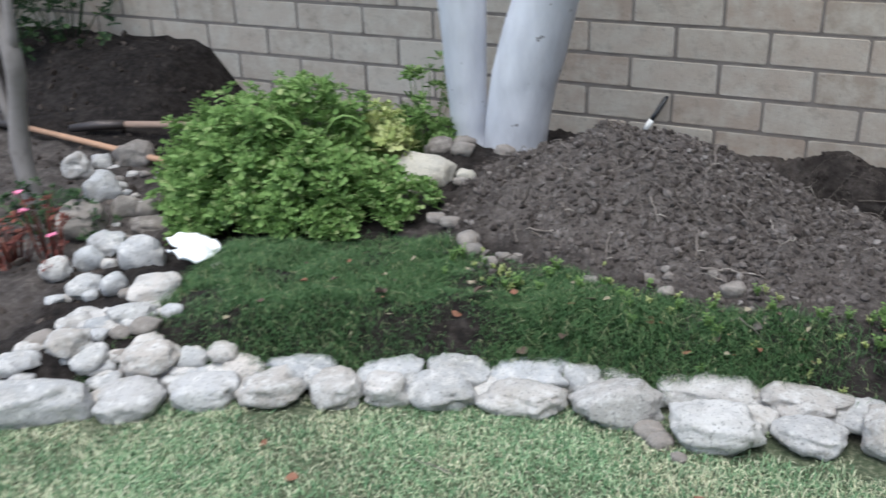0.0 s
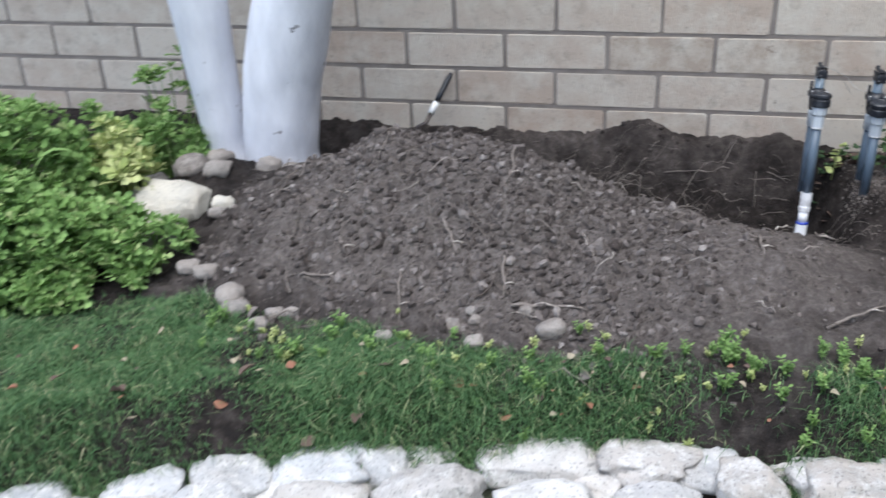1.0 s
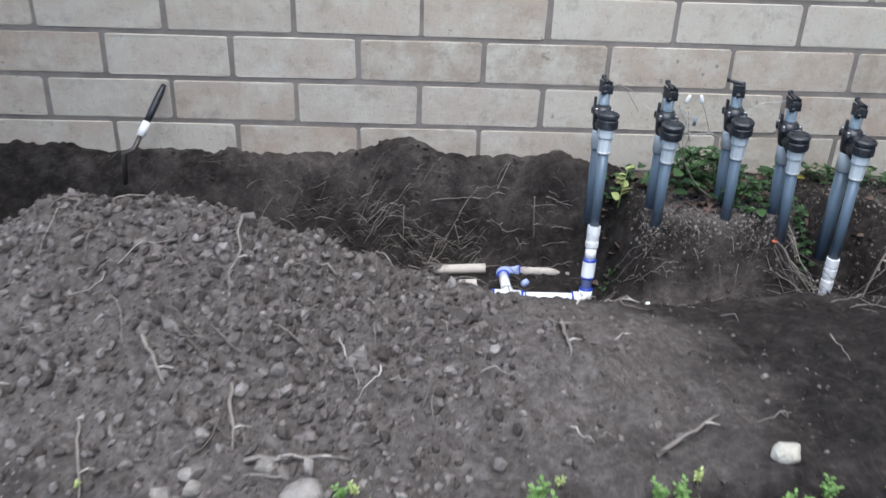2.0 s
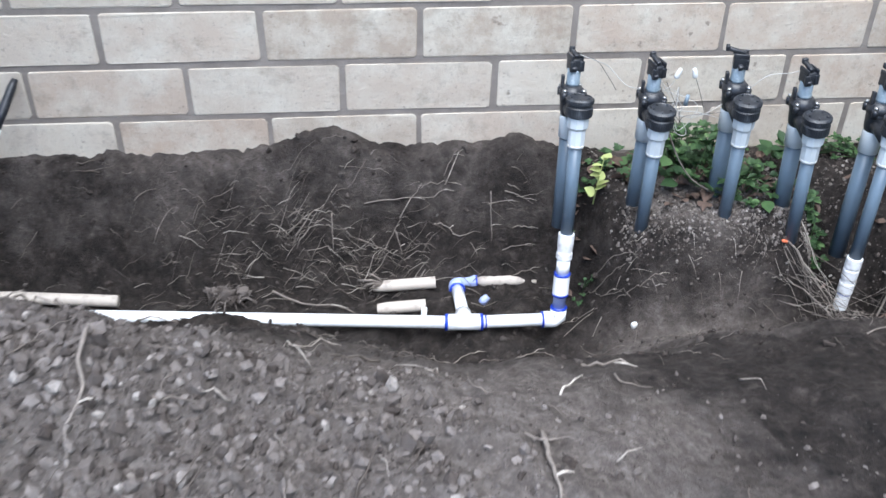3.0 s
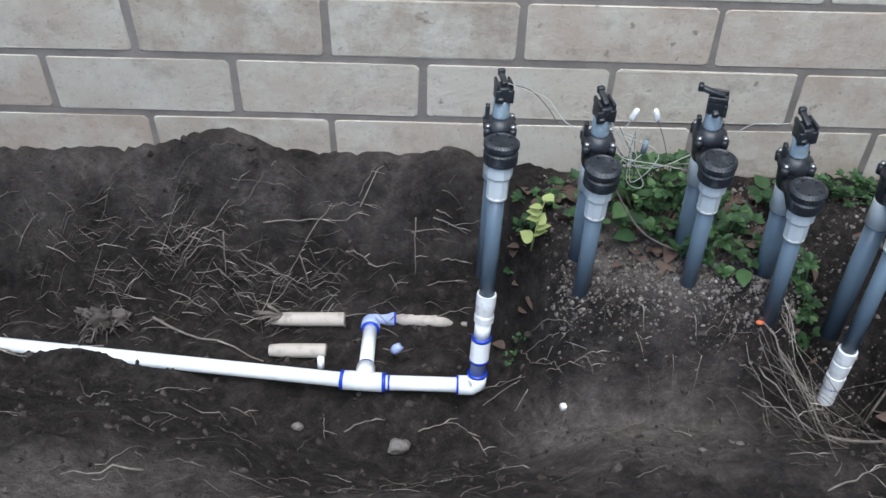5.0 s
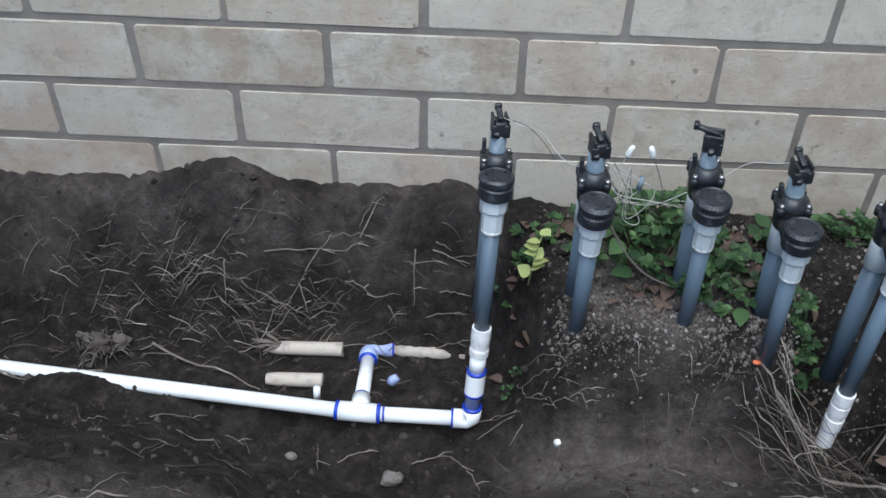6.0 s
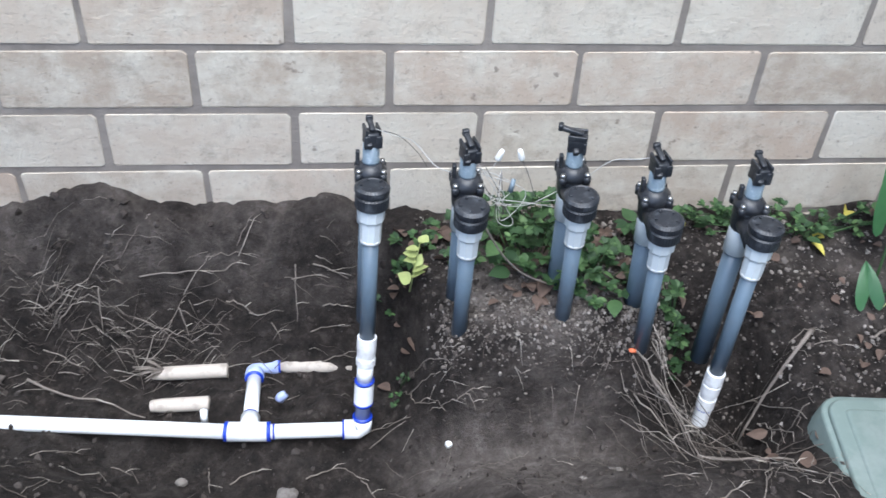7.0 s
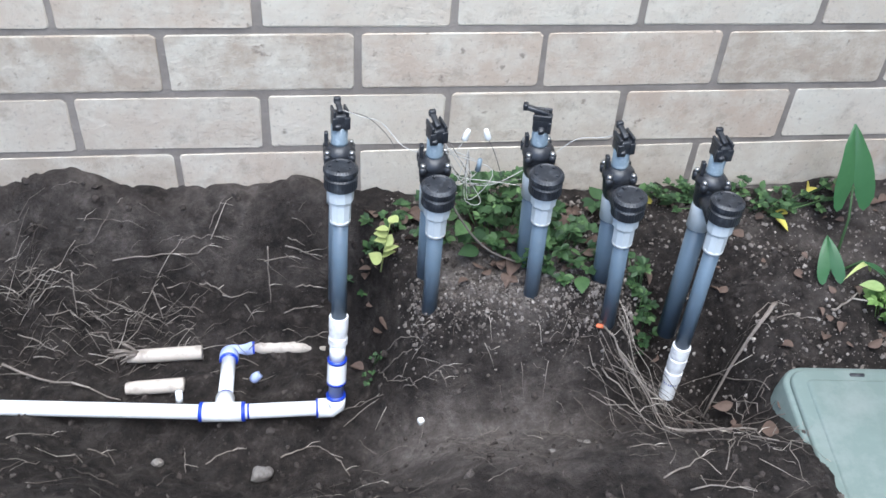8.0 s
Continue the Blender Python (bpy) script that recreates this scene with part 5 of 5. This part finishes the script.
def strap_leaf(g, root, heading, length, width, arch):
    """A long arching blade leaf."""
    verts, faces, n = [], [], 9
    for i in range(n):
        u = i / (n - 1)
        w = width * math.sin(math.pi * min(1, 0.15 + u * 0.86)) / 2
        y, z = length * u * (0.45 + 0.4 * u), length * arch * math.sin(u * 2.4)
        verts += [(-w, y, z + w * 0.4), (0, y, z), (w, y, z + w * 0.4)]
        if i:
            b = 3 * i
            faces += [(b - 3, b - 2, b + 1, b), (b - 2, b - 1, b + 2, b + 1)]
    g.join(verts, faces, pose(*root, 0, 0, heading))


g = Geo()
for heading, length, arch in ((75, 0.36, 0.62), (110, 0.28, 0.7), (-60, 0.26, 0.75)):
    strap_leaf(g, (-2.12, -1.62, 0.20), heading, length, 0.024, arch)
solid("strap_leaves", g, BRIGHT, "long arching pale-green strap leaves in the bush", "plant")


# ---- seedlings along the heap ----
def seedling_mesh(seed, big):
    rng = random.Random(seed)
    g = Geo()
    for s in range(3 if not big else 5):
        lean, head = rng.uniform(0.1, 0.5), rng.uniform(0, 360)
        tall = (0.045 if not big else 0.075) * rng.uniform(0.7, 1.2)
        tip = (math.cos(radians(head)) * lean * tall, math.sin(radians(head)) * lean * tall, tall)
        g.tube([(0, 0, -0.01), (tip[0] * 0.4, tip[1] * 0.4, tall * 0.6), tip], 0.0012, 4)
        for k in range(5):
            u = 0.45 + 0.55 * k / 4
            compound_leaf(g, (tip[0] * u, tip[1] * u, tip[2] * u), rng.uniform(0, 360), rng.uniform(-5, 40), rng.uniform(0.014, 0.022) * (1.25 if big else 1), rng, 100, 2)
    return g


def build_seedlings():
    rng = random.Random(33)
    pale = [seedling_mesh(k, False).mesh("seedling", SPRIG) for k in range(4)]
    deep = [seedling_mesh(k + 9, True).mesh("seedling", BRIGHT) for k in range(3)]
    for k in range(95):
        x = rng.uniform(-1.5, 0.5)
        edge = float(np.interp(x, [-1.5, -0.9, -0.5, -0.1, 0.5], [-1.88, -1.90, -1.90, -1.87, -1.80]))
        y = edge + rng.gauss(-0.03, 0.06)
        fresh = rng.random() < 0.55
        ob = solid("seedling", rng.choice(pale if fresh else deep), SPRIG, "fresh yellow-green seedling at the heap's foot" if fresh else "small leafy green seedling at the heap's foot", "seedling", "seedlings")
        ob.matrix_basis = pose(x, y, lay(x, y), 0, 0, rng.uniform(0, 360)) @ Matrix.Scale(rng.uniform(0.35, 0.65), 4)
    for k in range(24):
        x, y = rng.choice(((-0.22, -1.84), (0.08, -1.82), (0.3, -1.8), (0.5, -1.78), (-0.05, -1.9)))
        x, y = x + rng.gauss(0, 0.05), y + rng.gauss(0, 0.04)
        ob = solid("seedling", rng.choice(deep), BRIGHT, "small leafy green seedling at the heap's foot", "seedling", "seedlings")
        ob.matrix_basis = pose(x, y, lay(x, y), 0, 0, rng.uniform(0, 360)) @ Matrix.Scale(rng.uniform(0.4, 0.7), 4)


build_seedlings()


# ---- plants and litter round the valves ----
def broad_leaf(size, fold=0.12):
    """A broad leaf with a folded midrib."""
    g = Geo()
    n = 9
    for i in range(n):
        u = i / (n - 1)
        w = 0.36 * math.sin(math.pi * min(1.0, 0.08 + u ** 0.8 * 0.92))
        drop = -0.16 * u * u
        g.v += [(-w * size, u * size, (w * fold + drop) * size), (-w * 0.5 * size, u * size, (w * fold * 0.5 + drop) * size), (0, u * size, drop * size), (w * 0.5 * size, u * size, (w * fold * 0.5 + drop) * size), (w * size, u * size, (w * fold + drop) * size)]
        if i:
            b = 5 * i
            g.f += [(b - 5 + k, b - 4 + k, b + 1 + k, b + k) for k in range(4)]
    return g


def weed_clump(name, label, centre, reach, count, size, material, seed, tall=0.05):
    rng = random.Random(seed)
    plant = thing(name, (0, 0, 0), label, "weed")
    leaf = broad_leaf(1.0)
    g, s = Geo(), Geo()
    for k in range(count):
        a = rng.uniform(0, 360)
        d = rng.random() ** 0.6
        x, y = centre[0] + reach[0] * d * math.cos(radians(a)), centre[1] + reach[1] * d * math.sin(radians(a))
        y = min(y, -0.03)
        z = lay(x, y) + tall * rng.uniform(0.2, 1.2)
        if k % 9:
            compound_leaf(g, (x, y, z), a - 90 + rng.uniform(-60, 60), rng.uniform(-10, 45), size * rng.uniform(0.45, 0.75), rng, 88, 5)
        else:
            g.join(leaf.v, leaf.f, leaf_matrix((x, y, z), a - 90 + rng.uniform(-40, 40), rng.uniform(-15, 40), rng.uniform(-25, 25), size * rng.uniform(0.6, 1.2)))
        if k % 2 == 0:
            s.tube([(centre[0] + (x - centre[0]) * 0.5, min(-0.03, centre[1] + (y - centre[1]) * 0.5), lay(x, y) - 0.01), (x, y, z)], 0.0012, 4)
    tagged(part("leaves", g, material, plant), kind="stuff")
    tagged(part("stem_growth", s, material, plant), kind="stuff")
    return plant


weed_clump("weed", "deep-green leafy weeds among the valve pipes", (0.52, -0.17), (0.13, 0.11), 120, 0.046, DEEP, 41, 0.10)
weed_clump("weed", "green ferny weeds at the foot of the valve pipes", (0.63, -0.26), (0.10, 0.10), 75, 0.040, DEEP, 42, 0.06)
weed_clump("weed", "dark weeds between the first two valves", (0.30, -0.15), (0.13, 0.10), 40, 0.036, DEEP, 43, 0.05)
weed_clump("weed", "small green weed beside the last valve", (0.83, -0.33), (0.06, 0.05), 28, 0.038, DEEP, 44, 0.06)
weed_clump("weed", "creeping dark weeds along the wall foot", (1.15, -0.08), (0.28, 0.06), 100, 0.034, DEEP, 45, 0.04)
weed_clump("weed", "small bright weed with rounded leaves", (1.385, -0.40), (0.05, 0.05), 22, 0.045, BRIGHT, 46, 0.06)
weed_clump("weed", "broad-leaved green weed behind the valves", (0.79, -0.13), (0.06, 0.05), 8, 0.075, DEEP, 47, 0.10)
def build_pale_weed():
    """A young plant of a few rounded pale leaves one above the other."""
    rng = random.Random(40)
    weed = thing("pale_weed", (0, 0, 0), "bright yellow-green seedling beside the first valve", "weed")
    foot, top = Vector((0.243, -0.25, -0.125)), Vector((0.266, -0.225, -0.02))
    part("stalk", Geo().tube([foot - Vector((0, 0, 0.03)), foot.lerp(top, 0.5), top], [0.002, 0.0016, 0.001], 6), SPRIG, weed)
    shape = broad_leaf(1.0, 0.18)
    for k in range(9):
        u = k / 8
        g = Geo()
        wide = Matrix.Diagonal((1.35, 1.0, 1.0, 1.0))
        g.join(shape.v, shape.f, leaf_matrix(foot.lerp(top, u), (-1) ** k * rng.uniform(25, 100) + 180 * (k % 3 == 2), rng.uniform(5, 50), rng.uniform(-20, 20), rng.uniform(0.028, 0.036) * (1.1 - 0.35 * u)) @ wide)
        part("leaf", g, SPRIG, weed)


build_pale_weed()
weed_clump("weed", "tiny green sprouts at the first valve's foot", (0.22, -0.33), (0.03, 0.04), 9, 0.018, DEEP, 49, 0.03)


def arrow_leaf(fold=0.16):
    """An arrowhead leaf, stalk at the notch between two back lobes, waved along its edges."""
    g = Geo()
    half = [(0.0, 1.0), (0.10, 0.86), (0.20, 0.66), (0.28, 0.44), (0.34, 0.22), (0.38, 0.0), (0.38, -0.18), (0.33, -0.34), (0.25, -0.42), (0.16, -0.36), (0.08, -0.18), (0.0, 0.0)]
    rib = [(0.0, 1.0), (0.0, 0.86), (0.0, 0.66), (0.0, 0.44), (0.0, 0.22), (0.0, 0.05), (0.02, 0.0), (0.04, -0.04), (0.05, -0.06), (0.04, -0.05), (0.02, -0.02), (0.0, 0.0)]
    for side in (-1, 1):
        base = len(g.v)
        for k, ((ex, ey), (rx, ry)) in enumerate(zip(half, rib)):
            droop = -0.14 * max(0.0, ey) ** 2 - 0.10 * max(0.0, -ey)
            g.v += [(side * rx, ry, -0.14 * max(0.0, ry) ** 2), (side * (rx + ex) / 2, (ry + ey) / 2, droop * 0.7 + fold * ex * 0.6), (side * ex, ey, droop + fold * ex + 0.012 * math.sin(k * 2.3))]
            if k:
                b = base + 3 * k
                for q in ((b - 3, b - 2, b + 1, b), (b - 2, b - 1, b + 2, b + 1)):
                    g.f.append(q if side > 0 else q[::-1])
    return g


def build_arrow_plant():
    plant = thing("arrow_leaf_plant", (0, 0, 0), "arrow-leaved green plant growing by the wall", "plant")
    root = Vector((1.30, -0.28, lay(1.30, -0.28)))
    leaf = arrow_leaf()
    for tip, heading, pitch, roll, size in (((1.335, -0.18, -0.005), 6, 62, 4, 0.142), ((1.265, -0.32, -0.135), -12, 50, -14, 0.08), ((1.385, -0.33, -0.14), 70, 30, 10, 0.05)):
        stalk = part("stalk", Geo().tube([root - Vector((0, 0, 0.02)), root.lerp(Vector(tip), 0.5) + Vector((0.012, 0.01, 0.02)), tip], [0.004, 0.0032, 0.0025], 7), DEEP, plant)
        g = Geo()
        g.join(leaf.v, leaf.f, leaf_matrix(tip, heading, pitch, roll, size))
        part("leaf", g, ARROW, plant)
    g = Geo()
    strap_leaf(g, (1.38, -0.30, lay(1.38, -0.3) + 0.005), 120, 0.14, 0.014, 0.35)
    part("bent_stalk", g, SPRIG, plant)


build_arrow_plant()


def build_litter():
    rng = random.Random(51)
    shapes = [broad_leaf(1.0, f) for f in (0.5, 0.9, -0.4)]

    def drop(name, x, y, size, material, label, category, group, lift=0.004):
        src = rng.choice(shapes)
        g = Geo()
        g.join(src.v, src.f, Matrix.Scale(size, 4))
        ob = solid(name, g, material, label, category, group)
        ob.matrix_basis = pose(x, y, lay(x, y) + lift, rng.uniform(-25, 25), rng.uniform(-30, 30), rng.uniform(0, 360))

    for _ in range(100):
        x = rng.uniform(0.2, 1.75)
        y = rng.uniform(-0.36, -0.03) if x < 0.95 else rng.uniform(-0.5, -0.03)
        drop("dead_leaf", x, y, rng.uniform(0.014, 0.036), DEAD, "curled brown dead leaf on soil", "leaf", "leaf litter", 0.008)
    for _ in range(70):
        drop("dead_leaf", rng.uniform(0.2, 0.75), rng.uniform(-0.32, -0.04), rng.uniform(0.025, 0.05), DEAD, "curled brown dead leaf on soil", "leaf", "leaf litter", 0.012)
    for x, y in ((1.24, -0.12), (1.33, -0.03), (0.88, -0.06), (1.20, -0.14)):
        drop("yellow_leaf", x, y, 0.042, YELLOW, "fallen yellow leaf near the wall", "leaf", "yellow leaves", 0.012)
    for x, y in ((-0.69, -2.03), (-1.06, -2.08), (-1.33, -2.15), (-1.60, -2.72), (-1.45, -2.80), (-0.52, -2.52), (-1.2, -2.0), (-0.5, -1.98), (-0.78, -2.0)):
        drop("russet_leaf", x, y, rng.uniform(0.028, 0.042), RUSSET, "fallen russet leaf on the green", "leaf", "russet leaves", 0.03 if y > -2.3 else 0.015)
    for x, y in ((-1.28, -2.1), (-1.0, -2.09), (-1.52, -2.2), (-1.1, -2.14), (-0.6, -2.0), (-0.95, -2.0), (-1.7, -2.2)):
        drop("dry_leaf", x, y, rng.uniform(0.03, 0.05), DEAD, "pale dry leaf lying on ground cover", "leaf", "dry leaves", 0.04)
    for _ in range(45):
        x = rng.uniform(-1.95, 0.2)
        y = rng.uniform(float(border_y(x)) + 0.2, -1.9)
        drop("dry_leaf", x, y, rng.uniform(0.010, 0.024), rng.choice((STRAW, STRAW, RUSSET, DEAD)), "small dry leaf scrap lying on ground cover", "leaf", "dry leaves", 0.036)
    for k, (x, y) in enumerate(((1.05, -0.62), (1.0, -0.58), (0.95, -0.64), (1.02, -0.52), (1.12, -0.5), (1.2, -0.48), (1.3, -0.5), (0.98, -0.7))):
        drop("dead_leaf", x, y, rng.uniform(0.03, 0.05), DEAD, "curled brown dead leaf on soil", "leaf", "leaf litter", 0.012)
    g = stone_geo((0.011, 0.007, 0.004), 2, 3, 0.5)
    ob = solid("orange_scrap", g, ORANGE, "small orange scrap on the soil by a valve", "litter")
    ob.matrix_basis = pose(0.705, -0.43, lay(0.705, -0.43) + 0.004, 0, 20, 30)


build_litter()


# ---- tools and odds and ends ----
def build_tools():
    shovel = thing("shovel", (0, 0, 0), "shovel with orange-brown wooden handle lying on stones", "tool")
    part("handle", Geo().tube([(-4.15, -1.10, -0.02), (-3.7, -1.17, -0.018), (-3.08, -1.27, -0.015)], [0.014, 0.0145, 0.014], 14), HANDLE, shovel)
    part("socket", Geo().tube([(-4.15, -1.10, -0.02), (-4.4, -1.06, -0.03)], [0.02, 0.024], 12), RUST, shovel, "dark steel socket")
    part("blade", Geo().box((0.26, 0.20, 0.006), pose(-4.5, -1.04, -0.035, 0, 6, -8), 0.002), RUST, shovel, "dark steel blade")
    rake = thing("digging_bar", (0, 0, 0), "short wooden tool handle with a dark steel socket", "tool")
    part("handle", Geo().tube([(-3.72, -0.88, -0.02), (-3.30, -0.75, -0.015)], 0.018, 14), OLD_HANDLE, rake)
    part("socket", Geo().tube([(-3.72, -0.88, -0.02), (-3.86, -0.925, -0.025), (-4.0, -0.97, -0.045)], [0.023, 0.026, 0.02], 12), RUST, rake, "dark steel socket")
    tool = thing("hand_tool", (0, 0, 0), "black-handled hand tool with a white collar stuck in soil", "tool")
    a, b = Vector((-1.315, -0.165, -0.03)), Vector((-1.234, -0.02, 0.135))
    part("grip", Geo().tube([a.lerp(b, 0.42), a.lerp(b, 0.6), a.lerp(b, 0.9), a.lerp(b, 1.0)], [0.011, 0.0125, 0.0115, 0.008], 14), BLACK, tool)
    part("collar", Geo().tube([a.lerp(b, 0.2), a.lerp(b, 0.42)], 0.0135, 14), WHITE, tool, "white plastic collar")
    part("shank", Geo().tube([a.lerp(b, 0.22), a, a + Vector((-0.03, -0.01, -0.01)), a + Vector((-0.04, -0.01, -0.12))], [0.008, 0.009, 0.01, 0.008], 10), RUST, tool, "dark steel shank")
    stake = thing("drip_stake", (0, 0, 0), "black plastic stake with an orange rod by the wall", "stake")
    part("sleeve", Geo().tube([(1.585, -0.05, -0.13), (1.56, -0.04, -0.03), (1.53, -0.03, 0.03), (1.52, -0.03, 0.06)], [0.016, 0.02, 0.019, 0.013], 12), BLACK, stake)
    part("sleeve", Geo().tube([(1.62, -0.05, -0.13), (1.60, -0.035, 0.0), (1.58, -0.03, 0.05)], [0.014, 0.018, 0.012], 12), BLACK, stake)
    part("rod", Geo().tube([(1.52, -0.03, 0.05), (1.54, -0.025, 0.16), (1.57, -0.02, 0.3)], 0.004, 8), ORANGE, stake, "thin orange rod")
    # white cloth on the stones
    rng = random.Random(5)
    g = Geo()
    n = 13
    for i in range(n):
        for j in range(n):
            u, v = i / (n - 1) - 0.5, j / (n - 1) - 0.5
            w = 1 + 0.5 * noise.noise(Vector((u * 2, v * 2, 3)))
            x, y = -2.33 + 0.20 * u * w + 0.05 * v, -2.08 + 0.15 * v * w - 0.06 * u
            z = 0.055 + 0.035 * noise.noise(Vector((x * 14, y * 14, 1))) + 0.015 * noise.noise(Vector((x * 40, y * 40, 4)))
            g.v.append((x, y, z))
    for i in range(n - 1):
        for j in range(n - 1):
            if (i < 3 and j < 4) or (i > 9 and j > 9):
                continue
            a = i * n + j
            g.f.append((a, a + 1, a + n + 1, a + n))
    ob = solid("cloth", g, CLOTH, "crumpled white cloth dropped on the river stones", "cloth")
    mod = ob.modifiers.new("thick", "SOLIDIFY")
    mod.thickness = 0.004


build_tools()
